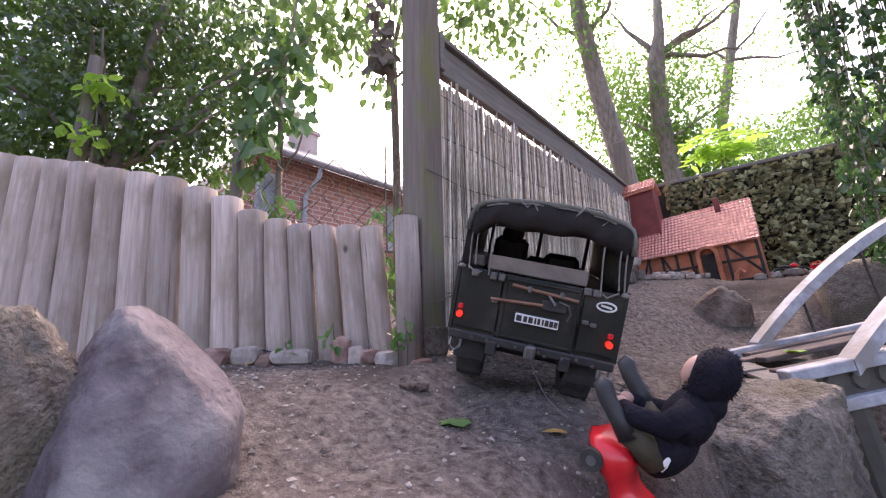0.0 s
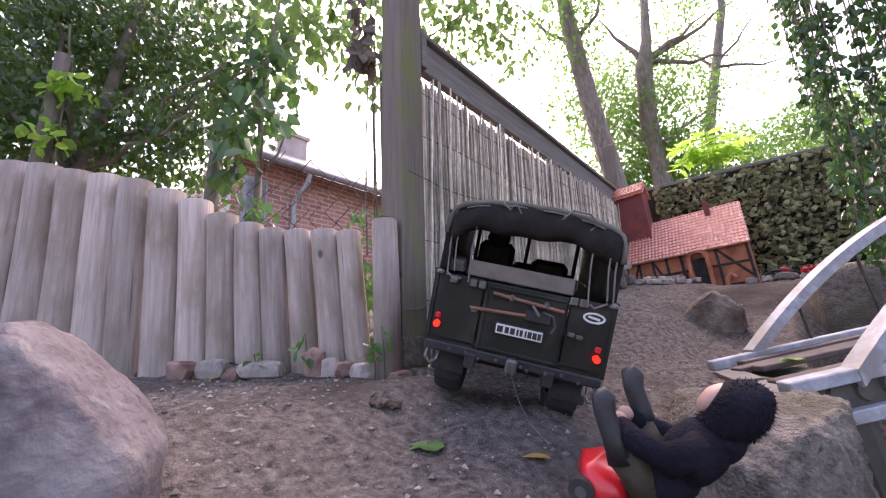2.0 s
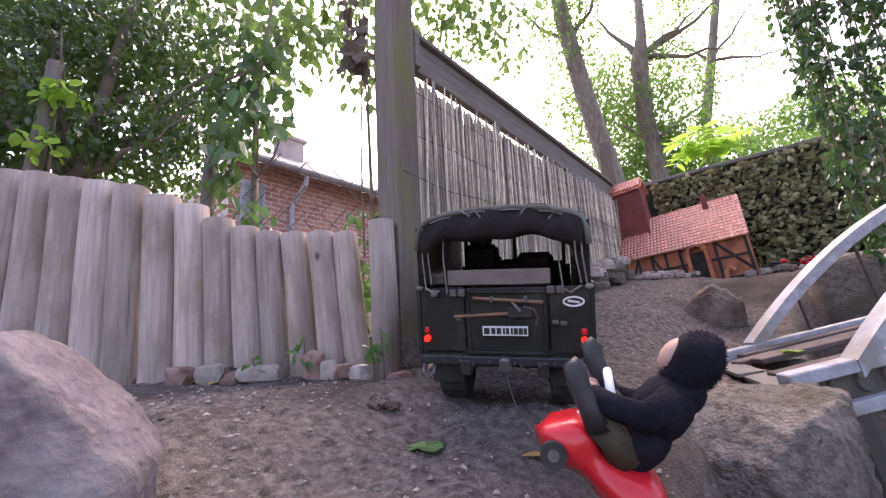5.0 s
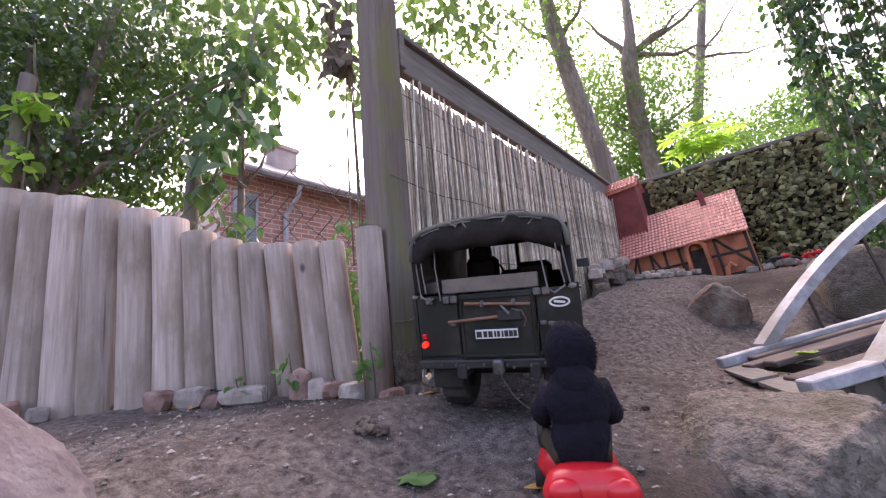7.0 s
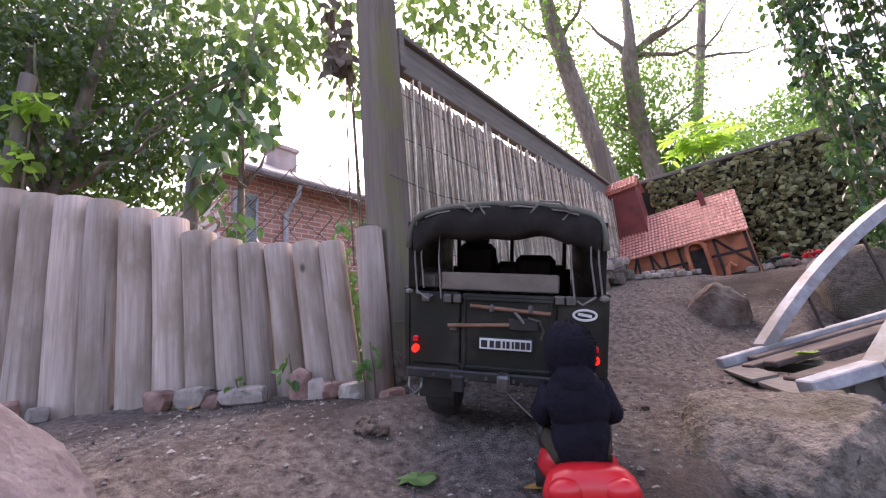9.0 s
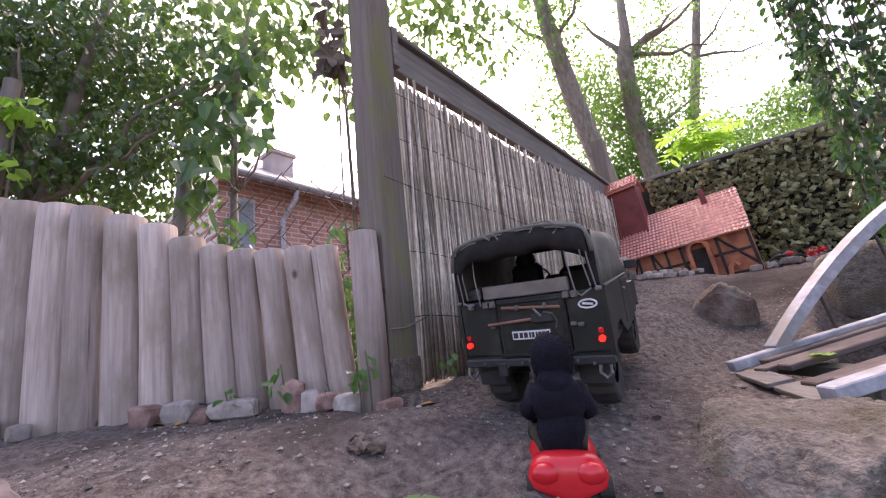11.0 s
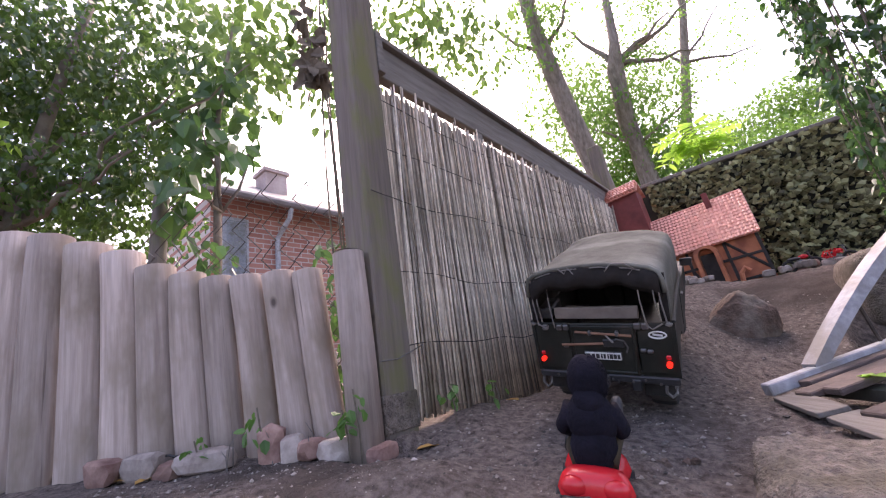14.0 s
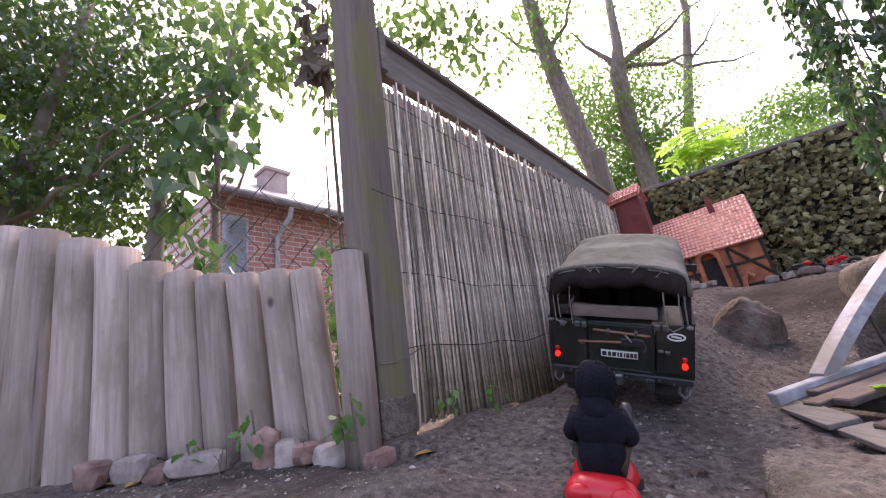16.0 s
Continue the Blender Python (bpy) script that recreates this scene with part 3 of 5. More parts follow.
        bm.faces.new((vb[i], vc[i], vc[i + 1], vb[i + 1]))
    tile = mesh_of("roof_tile", bm, M_TILE)
    for r in range(rows):
        f = r / rows
        for c in range(cols):
            ob = new("roof_tile", tile)
            ob.parent = house
            x = -w - 0.015 + tw * (c + 0.5)
            ob.matrix_basis = pose(x, -(d + 0.03) * f, rz + 0.005 - (rz - e + 0.02) * f, math.degrees(slope) + rng.uniform(-1, 1), 0, rng.uniform(-0.8, 0.8))
    part("ridge", rod(bmesh.new(), (-w - 0.012, 0, rz + 0.004), (w + 0.012, 0, rz + 0.004), 0.009, seg=8), M_TILE, house)
    # chimney
    part("chimney", box(bmesh.new(), (0.155, -0.03, rz + 0.005), (0.026, 0.026, 0.085), bevel=0.002), M_TOWER, house)
    # tower
    tower = part("tower", box(bmesh.new(), (-0.215, -0.02, 0.36), (0.165, 0.12, 0.57), bevel=0.002), M_TOWER, house, "dark red boarded tower")
    for x in (-0.292, -0.138):
        part("corner_board", box(bmesh.new(), (x, -0.082, 0.36), (0.012, 0.008, 0.56), bevel=0.001), M_TOWER, tower)
    bm = bmesh.new()
    for r in range(5):
        for c in range(9):
            x = -0.31 + 0.19 * (c + 0.5) / 9
            bmesh.ops.create_cone(bm, cap_ends=True, segments=6, radius1=0.0105, radius2=0.011, depth=0.027, matrix=Matrix.Translation((x, -0.025 - 0.018 * r, 0.712 - 0.0155 * r)) @ Matrix.Rotation(radians(52), 4, "X") @ Matrix.Diagonal((1, 0.5, 1, 1)))
    box(bm, (-0.215, -0.055, 0.672), (0.19, 0.115, 0.006), Matrix.Rotation(radians(40), 3, "X"))
    box(bm, (-0.215, 0.035, 0.672), (0.19, 0.115, 0.006), Matrix.Rotation(radians(-40), 3, "X"))
    tagged(part("tower_roof", bm, M_TILE, tower, "small red tiled tower roof"))
    # arched porch
    bm = bmesh.new()
    cx, r0, r1, yy = 0.075, 0.033, 0.05, -d - 0.055
    path = [(-1, -0.03)] + [(-1, 0.12 * i / 3) for i in range(1, 4)] + [(math.cos(a), 0.155 + 0.035 / 0.042 * 0.042 * math.sin(a)) for a in np.linspace(math.pi, 0, 9)] + [(1, 0.12 * i / 3) for i in range(3, 0, -1)] + [(1, -0.03)]
    quads = []
    for px, pz in path:
        quads.append([bm.verts.new((cx + px * r, y_, pz + (0.012 if (r == r1 and pz > 0.15) else 0))) for r, y_ in ((r0, yy), (r1, yy), (r1, yy + 0.055), (r0, yy + 0.055))])
    for a, b in zip(quads, quads[1:]):
        for i in range(4):
            bm.faces.new((a[i], a[(i + 1) % 4], b[(i + 1) % 4], b[i]))
    part("porch_arch", bm, M_HOUSEWALL, house, "orange rounded porch arch")
    part("door", box(bmesh.new(), (cx, -d - 0.004, 0.08), (0.062, 0.008, 0.17), bevel=0.001), M_BEAM, house, "dark front door")
    part("buttress", box(bmesh.new(), (cx - 0.075, yy + 0.02, 0.0), (0.05, 0.05, 0.07), bevel=0.008), M_HOUSEWALL, house)
    part("stair_wall", tube(bmesh.new(), [(cx + 0.09, yy + 0.01, -0.03), (cx + 0.10, yy + 0.01, 0.035), (cx + 0.12, yy + 0.01, 0.055), (cx + 0.135, yy + 0.01, 0.035)], 0.010, 8), M_HOUSEWALL, house)


build_house()

# ---- boulders and stones ----
def shorn(bm, centre, cuts):
    """Flattens a rock along planes: direction and distance from its centre."""
    for v in bm.verts:
        for n, lim in cuts:
            n = Vector(n).normalized()
            d = (v.co - Vector(centre)).dot(n) - lim
            if d > 0:
                v.co -= n * d * 0.85
    return bm


def craggy(bm, amount, size):
    """Adds small pits and lumps to a rock."""
    bm.normal_update()
    for v, n in [(v, v.normal.copy()) for v in bm.verts]:
        v.co += n * amount * (noise.fractal(v.co / size, 0.7, 2.0, 4) - 0.5 * max(0.0, noise.noise(v.co / size * 0.4)))
    return bm


C = (0.262, -0.612, -0.046)
bm = shorn(rock(bmesh.new(), C, (0.072, 0.080, 0.120), 2, 5, 0.14, 0.5, 0.12), C, (((0.45, 0.60, 0.66), 0.066), ((0.95, -0.1, 0.30), 0.060), ((0.1, -1, 0.35), 0.066)))
solo("boulder", craggy(bm, 0.0022, 0.012), M_ROCK, "large smooth purple-grey boulder lying on the soil", "boulder", shade=True)
C = (0.215, -0.765, -0.055)
bm = shorn(rock(bmesh.new(), C, (0.11, 0.110, 0.145), 5, 5, 0.20, 0.2, 0.3), C, (((0.9, 0.2, 0.2), 0.088), ((0, 0, 1), 0.125)))
solo("boulder", craggy(bm, 0.004, 0.014), M_CONCRETE, "rough brown-grey stone beside the boulder", "stone", shade=True)
C = (0.437, 1.035, 0.060)
bm = shorn(rock(bmesh.new(), C, (0.130, 0.088, 0.128), 9, 5, 0.30, 0.4, 0.25), C, (((-0.68, -0.25, 0.70), 0.040), ((0.1, -1, 0.2), 0.07)))
solo("boulder", craggy(bm, 0.004, 0.02), M_DARKROCK, "dark brown wedge-shaped rock on the slope", "rock", shade=True)
C = (0.622, 0.055, -0.185)
bm = box(bmesh.new(), C, (0.20, 0.26, 0.27), Matrix.Rotation(-0.1, 3, "Z"))
bmesh.ops.subdivide_edges(bm, edges=bm.edges[:], cuts=44, use_grid_fill=True)
for v in bm.verts:
    v.co += 0.010 * Vector([noise.noise(v.co * 14 + Vector((k * 9, 0, 0))) for k in range(3)])
shorn(bm, C, (((-0.15, -0.62, 0.75), 0.150), ((-0.72, -0.25, 0.62), 0.140), ((0.75, -0.3, 0.5), 0.145), ((0.7, -0.7, 0.1), 0.125)))
solo("concrete_block", craggy(bm, 0.0045, 0.014), M_CONCRETE, "weathered crumbling stone block under the bridge end", "stone block", shade=True)
solo("bank_block", rock(bmesh.new(), (1.02, 1.30, 0.12), (0.26, 0.14, 0.13), 14, 4, 0.10, 0.15, 0.6), M_CONCRETE, "square brown stone block on the far bank", "stone block", shade=True)


def stones(rows, material, label, group):
    for k, (x, y, sx, sy, sz, lift) in enumerate(rows):
        z = ground_at(x, y) + lift
        solo("border_stone", rock(bmesh.new(), (x, y, z + sz * 0.55), (sx, sy, sz), 20 + k + x * 10, 2, 0.45, k * 0.35, 0.5), material, label, "stone", None, group)


row = []
for s, wd, tall in ((-0.30, 0.022, 0.022), (-0.22, 0.020, 0.014), (0.075, 0.03, 0.018), (0.155, 0.036, 0.020), (0.205, 0.018, 0.014), (0.275, 0.045, 0.016), (0.40, 0.020, 0.030), (0.44, 0.018, 0.020), (0.475, 0.022, 0.014), (0.52, 0.026, 0.018), (0.60, 0.025, 0.012)):
    p = PAL_A + PAL_D * (s + 0.05) + np.array((PAL_D[1], -PAL_D[0])) * 0.068
    row.append((p[0], p[1], wd * 1.2, 0.02, tall * 1.25, 0.006))
stones(row[0::2], M_REDSTONE, "small reddish edging stone at the palisade foot", "palisade edging stones")
stones(row[1::2], M_STONE, "small pale edging stone at the palisade foot", "palisade edging stones")
stones([(0.16 + 0.032 * i + rng.uniform(-0.006, 0.006), 1.52 + 0.015 * i + rng.uniform(-0.01, 0.01), 0.021, 0.018, 0.014, rng.uniform(0, 0.012)) for i in range(8)], M_STONE, "rounded pale stone edging the bed", "house edging stones")
stones([(0.18 + 0.03 * i + rng.uniform(-0.006, 0.006), 1.545 + 0.014 * i, 0.019, 0.016, 0.012, 0.022) for i in range(6)], M_STONE, "rounded pale stone edging the bed", "house edging stones")
stones([(0.60 + 0.045 * i + rng.uniform(-0.012, 0.012), 1.70 + 0.01 * (i % 3), 0.02 + rng.uniform(-0.004, 0.006), 0.02, 0.016, rng.uniform(0.0, 0.02)) for i in range(15)], M_STONE, "pale field stone before the wall", "wall foot stones")
stones([(0.70 + 0.05 * i + rng.uniform(-0.015, 0.015), 1.80 + rng.uniform(-0.03, 0.03), 0.026, 0.022, 0.022, 0.01) for i in range(12)], M_REDSTONE, "reddish field stone before the wall", "wall foot stones")
stones([(0.05 + rng.uniform(-0.01, 0.05), 1.16 + 0.055 * i, 0.034, 0.04, 0.030, 0.01 + 0.035 * (i % 2)) for i in range(9)], M_CONCRETE, "rough stone of the low bank along the reed mat", "bank stones")
stones([(0.03 + rng.uniform(-0.005, 0.03), 1.20 + 0.055 * i, 0.034, 0.04, 0.026, 0.085) for i in range(8)], M_STONE, "rough stone of the low bank along the reed mat", "bank stones")


# ---- arched toy bridge ----
def build_bridge():
    a = Vector((0.75, 0.66, 0.17)).normalized()
    e0, e1 = Vector((0.533, 0.478, -0.035)), Vector((0.664, 0.188, -0.040))
    across = (e1 - e0)
    ang = math.atan2(a.y, a.x)
    length = 1.75
    tilt = math.asin(a.z)
    base = Matrix.Translation(e0) @ Matrix.Rotation(ang, 4, "Z") @ Matrix.Rotation(-tilt, 4, "Y")
    bridge = thing("toy_bridge", "model arch bridge with white arches and brown plank deck", "model bridge", base)
    inv = base.inverted()
    c1 = inv @ e1
    span, skew = -c1.y, c1.x

    def beam(name, x0, x1, y, z0, z1, wide, material, label=""):
        return part(name, box(bmesh.new(), ((x0 + x1) / 2, y, (z0 + z1) / 2), (x1 - x0, wide, z1 - z0), bevel=0.002), material, bridge, label)

    beam("side_beam", 0.0, length, 0.0, -0.012, 0.010, 0.022, M_WHITE, "worn white side beam")
    near = beam("side_beam", skew, skew + length, -span, -0.004, 0.016, 0.030, M_WHITE, "worn white side beam")
    beam("lower_beam", skew + 0.01, skew + length, -span - 0.006, -0.062, -0.042, 0.02, M_WHITE, "worn white lower beam")
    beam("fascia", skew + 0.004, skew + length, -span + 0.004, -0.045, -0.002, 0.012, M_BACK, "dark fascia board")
    bm0 = bmesh.new()
    bmesh.ops.create_cone(bm0, cap_ends=True, segments=10, radius1=0.017, radius2=0.014, depth=0.006, matrix=Matrix.Rotation(radians(90), 4, "X") @ Matrix.Diagonal((1, 1.2, 1, 1)))
    disc = mesh_of("scallop", bm0, M_BACK)
    for i in range(24):
        ob = new("scallop", disc)
        ob.parent = bridge
        ob.matrix_basis = pose(skew + 0.03 + 0.045 * i, -span - 0.004, -0.018)
    # deck planks, laid along, one missing
    planks = 8
    for i in range(planks):
        f = (i + 0.5) / planks
        if i in (3, 4):
            continue
        x0 = skew * f + (0.02 if i % 2 else 0.05) + 0.012
        beam("deck_plank", x0, length + skew * f, -span * f, -0.012 - 0.004 * (i % 2), 0.0 - 0.004 * (i % 2), span / planks * 0.86, M_PLANK)
    edge = Matrix.Rotation(math.atan2(-span, skew), 3, "Z")
    for f in (0.28, 0.75):
        part("end_board", box(bmesh.new(), (skew * f + 0.02, -span * f, -0.014), (span * 0.42, 0.045, 0.008), edge, 0.001), M_RAIL, bridge, "worn grey end board")
    for k in range(5):
        x = 0.15 + 0.25 * k
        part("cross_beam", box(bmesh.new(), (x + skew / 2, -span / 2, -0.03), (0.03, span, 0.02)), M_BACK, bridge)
    # arches with hangers
    for y, x0 in ((0.006, 0.105), (-span - 0.002, skew + 0.11)):
        big, high = 1.60, 0.29
        bm = bmesh.new()
        ring = []
        for i in range(29):
            s = i / 28
            x, z = x0 + big * s, high * (1 - (1 - 2 * s) ** 2) ** 1.0 - 0.012
            ring.append([bm.verts.new((x, y + dy, z + dz)) for dy, dz in ((-0.015, 0), (0.015, 0), (0.015, 0.027), (-0.015, 0.027))])
        for u, v in zip(ring, ring[1:]):
            for j in range(4):
                bm.faces.new((u[j], u[(j + 1) % 4], v[(j + 1) % 4], v[j]))
        bm.faces.new(ring[0][::-1])
        bm.faces.new(ring[-1])
        part("arch", bm, M_WHITE, bridge, "white painted arch")
        for s in (0.10, 0.22, 0.36, 0.5, 0.64, 0.78, 0.9):
            z = high * (1 - (1 - 2 * s) ** 2) ** 1.0 + 0.008
            part("hanger", rod(bmesh.new(), (x0 + big * s, y, 0.0), (x0 + big * s, y, z), 0.0035, seg=6), M_WIRE, bridge, "dark hanger rod")
    for k in range(5):
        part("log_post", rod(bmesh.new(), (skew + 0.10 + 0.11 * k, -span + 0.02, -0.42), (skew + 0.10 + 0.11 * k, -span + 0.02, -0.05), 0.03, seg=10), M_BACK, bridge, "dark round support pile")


build_bridge()


# ---- trees and foliage ----
def tree(name, label, trunk, limbs, crown, leaf_mat, seed, bark=None, detail=True, hang=0.3):
    t = thing(name, label, "tree" if "tree" in name else "shrub")
    part("trunk", tube(bmesh.new(), [p for p, r in trunk], [r for p, r in trunk], 12), bark or M_BARK, t, shade=True)
    for limb in limbs:
        part("limb", tube(bmesh.new(), [p for p, r in limb], [r for p, r in limb], 7), bark or M_BARK, t, shade=True)
    if crown:
        ob = new("crown", leaf_mesh("crown", crown, leaf_mat, seed, hang, detail))
        ob.parent = t
        tagged(ob, kind="stuff")
    return t


def twigs(start, ends, r0, seed, n=5):
    out = []
    rr = random.Random(seed)
    for e in ends:
        pts = []
        for i in range(n + 1):
            f = i / n
            p = Vector(start).lerp(Vector(e), f) + Vector([rr.uniform(-1, 1) * 0.05 * (Vector(e) - Vector(start)).length * math.sin(math.pi * f) for _ in range(3)])
            pts.append((p, r0 * (1 - 0.8 * f)))
        out.append(pts)
    return out


tree("tree", "slender tree with pale trunk and sparse green crown", [((-0.50, 4.55, 0.0), 0.17), ((-0.60, 4.5, 1.2), 0.14), ((-0.666, 4.385, 1.936), 0.125), ((-0.75, 4.0, 3.0), 0.115), ((-0.79, 3.73, 3.88), 0.10), ((-0.8, 3.5, 5.0), 0.07)],
     twigs((-0.77, 3.8, 3.6), [(-0.1, 3.9, 4.6), (-1.5, 3.7, 4.7), (-0.5, 3.2, 4.8)], 0.035, 1),
     [((-0.79, 3.74, 3.9), (0.5, 0.5, 0.6), 1266, 0.051), ((-1.08, 4.92, 3.5), (0.7, 0.6, 0.8), 2392, 0.051), ((-0.4, 3.9, 4.6), (0.7, 0.5, 0.4), 985, 0.051)], M_BG, 11, detail=False)
tree("tree", "forked tree with grey-brown trunk and light green leaves", [((-0.30, 6.0, 0.0), 0.18), ((-0.379, 5.877, 2.272), 0.135), ((-0.40, 5.62, 3.2), 0.125), ((-0.314, 5.438, 3.989), 0.125), ((-0.22, 5.42, 4.4), 0.075), ((-0.1, 5.3, 5.6), 0.045)],
     twigs((-0.314, 5.438, 4.05), [(0.53, 5.93, 4.75), (0.95, 6.2, 4.95), (-0.8, 5.2, 5.0), (0.7, 5.9, 3.9)], 0.05, 2) + twigs((-0.36, 5.7, 2.8), [(0.6, 5.9, 3.3), (-1.1, 5.4, 3.4)], 0.03, 3),
     [((-0.6, 5.95, 3.6), (1.2, 0.8, 1.1), 9148, 0.055), ((-0.9, 6.4, 2.7), (0.9, 0.6, 0.9), 5066, 0.055), ((-0.11, 6.3, 2.6), (1.0, 0.7, 0.6), 3377, 0.055), ((0.3, 5.7, 4.9), (0.9, 0.6, 0.5), 985, 0.051)], M_BG, 12, detail=False)
tree("tree", "thin straight tree with open crown", [((0.15, 7.5, 0.0), 0.12), ((0.22, 7.38, 3.49), 0.085), ((0.5, 7.3, 4.6), 0.075), ((0.761, 7.217, 5.661), 0.06), ((0.8, 7.2, 7), 0.04)],
     twigs((0.5, 7.3, 4.6), [(1.3, 7.6, 5.6), (-0.2, 7.4, 5.5), (1.6, 7.9, 4.6)], 0.03, 4),
     [((0.3, 8.2, 5.2), (1.7, 0.8, 1.0), 1407, 0.055), ((1.1, 8.2, 3.2), (1.2, 0.8, 0.6), 4222, 0.060), ((1.9, 8.0, 3.4), (0.9, 0.8, 0.5), 2533, 0.060)], M_BG, 13, detail=False)
ob = new("hedge", leaf_mesh("hedge", [((0.2, 6.9, 2.2), (2.4, 0.8, 0.7), 7318, 0.063), ((2.2, 6.5, 2.0), (1.6, 0.8, 0.7), 3659, 0.063), ((0.5, 6.5, 1.0), (3.0, 0.6, 1.0), 4222, 0.077), ((-1.6, 6.2, 1.9), (1.2, 0.6, 1.0), 3659, 0.063)], M_BG, 14, 0.3, False))
tagged(ob, "distant light green woodland edge", "woods", kind="stuff")

# bright compound-leaved plant behind the wall
fern = thing("sumac_plant", "bright yellow-green plant with feathery leaves", "plant", pose(0.42, 2.75, 0.2))
part("stem", tube(bmesh.new(), [(0, 0, 0), (0.02, 0, 0.7), (0.04, 0.02, 1.1)], [0.012, 0.01, 0.006], 7), M_TWIG, fern)
rr = random.Random(31)
for k in range(13):
    a = k * 2.4
    reach, rise = rr.uniform(0.16, 0.32), rr.uniform(-0.05, 0.16)
    bm = bmesh.new()
    pts = [Vector((0.04 + math.cos(a) * reach * f, 0.02 + math.sin(a) * reach * f, 1.08 + rise * f + 0.10 * math.sin(f * 2.6) - 0.02 * (k % 3))) for f in np.linspace(0, 1, 9)]
    tube(bm, pts, 0.003, 4)
    for i in range(1, 9):
        d = (pts[i] - pts[i - 1]).normalized()
        for s in (-1, 1):
            q = Matrix.Rotation(math.atan2(d.y, d.x) + s * 1.15 - math.pi / 2, 3, "Z") @ Matrix.Rotation(rr.uniform(-0.5, 0.1), 3, "X")
            vs = [bm.verts.new(pts[i] + q @ (Vector(p) * 0.115)) for p in ((0, 0, 0), (0.17, 0.35, 0.02), (0.1, 0.8, 0), (0, 1, -0.03), (-0.1, 0.8, 0), (-0.17, 0.35, 0.02))]
            bm.faces.new((vs[0], vs[1], vs[2], vs[3]))
            bm.faces.new((vs[0], vs[3], vs[4], vs[5]))
    part("frond", bm, M_FERN, fern)

# holly and broad-leaved shrub behind the palisade
tree("holly_shrub", "dense dark green glossy shrub behind the palisade", [((-1.30, -0.55, -0.1), 0.035), ((-1.28, -0.5, 0.6), 0.03), ((-1.33, -0.4, 1.5), 0.018), ((-1.4, -0.3, 2.2), 0.015)],
     twigs((-1.3, -0.5, 0.7), [(-1.0, -0.1, 1.3), (-0.85, -0.25, 0.9), (-1.7, -0.9, 1.4), (-1.1, -0.6, 1.2), (-1.5, -0.2, 1.8), (-1.0, 0.2, 1.6), (-1.2, -0.9, 1.0), (-1.45, -0.75, 1.75)], 0.014, 5, 7),
     [((-1.51, -0.62, 1.45), (0.5, 0.35, 0.40), 5220, 0.028), ((-1.4, -0.66, 0.93), (0.34, 0.25, 0.22), 2175, 0.028), ((-1.37, -0.25, 1.50), (0.45, 0.4, 0.40), 3335, 0.030), ((-1.18, -0.22, 0.93), (0.30, 0.22, 0.24), 1377, 0.028),
      ((-1.29, -0.42, 0.85), (0.36, 0.25, 0.2), 1595, 0.028), ((-1.97, -1.0, 1.36), (0.5, 0.5, 0.5), 3190, 0.033), ((-1.75, -1.0, 0.8), (0.4, 0.4, 0.35), 1667, 0.033), ((-1.75, -0.1, 1.2), (0.4, 0.4, 0.6), 1885, 0.037), ((-2.0, -0.7, 1.3), (0.5, 0.6, 0.8), 3770, 0.045), ((-1.9, -0.3, 1.9), (0.6, 0.5, 0.4), 2175, 0.041)], M_HOLLY, 21, M_TWIG, hang=0.4)
tree("hazel_shrub", "broad-leaved green shrub against the sky", [((-1.0, 0.1, -0.1), 0.02), ((-0.98, 0.06, 0.6), 0.016), ((-1.12, 0.10, 1.3), 0.012), ((-1.2, 0.2, 2.0), 0.006)],
     twigs((-1.0, 0.08, 0.8), [(-0.76, -0.12, 0.78), (-1.2, 0.4, 1.5), (-0.9, -0.05, 1.2)], 0.007, 6),
     [((-1.18, 0.08, 1.36), (0.27, 0.25, 0.32), 330, 0.065), ((-0.78, -0.12, 0.72), (0.09, 0.1, 0.14), 34, 0.085), ((-0.95, 0.0, 1.05), (0.16, 0.16, 0.16), 70, 0.075), ((-0.70, -0.05, 0.50), (0.10, 0.08, 0.10), 40, 0.045), ((-0.34, 0.16, 0.16), (0.14, 0.10, 0.16), 120, 0.045), ((-0.30, 0.12, 0.36), (0.10, 0.08, 0.14), 60, 0.04)], M_HAZEL, 22, M_TWIG, hang=0.5)
tree("lime_tree", "overhanging tree branch with round green leaves", [((-1.9, 1.6, -0.1), 0.04), ((-1.8, 1.5, 1.5), 0.032), ((-1.5, 1.2, 2.4), 0.022), ((-1.0, 1.0, 2.9), 0.014)],
     twigs((-1.6, 1.3, 2.2), [(-1.2, 0.6, 2.1), (-0.95, 1.5, 2.5), (-1.1, 0.3, 1.9), (-1.05, 0.7, 1.6), (-0.5, 1.6, 2.7)], 0.012, 7, 7),
     [((-1.21, 0.64, 2.12), (0.40, 0.35, 0.30), 420, 0.06), ((-0.98, 1.51, 2.55), (0.52, 0.4, 0.40), 850, 0.06), ((-0.62, 1.78, 2.40), (0.32, 0.3, 0.36), 330, 0.06), ((-1.02, 0.67, 1.65), (0.14, 0.14, 0.26), 80, 0.06), ((-1.23, 0.3, 1.84), (0.40, 0.35, 0.28), 480, 0.06),
      ((-1.08, 1.06, 2.93), (1.2, 0.8, 0.35), 800, 0.065), ((-1.7, 0.2, 2.2), (0.5, 0.5, 0.5), 800, 0.06)], M_TOPLEAF, 23, M_TWIG, hang=0.45)

# ivy curtain hanging from the side
ivy = thing("hanging_ivy", "curtain of hanging dark green ivy", "ivy", pose(0, 0, 0))
rr = random.Random(41)
for k in range(34):
    x, y = rr.uniform(0.86, 1.25), rr.uniform(0.98, 1.22)
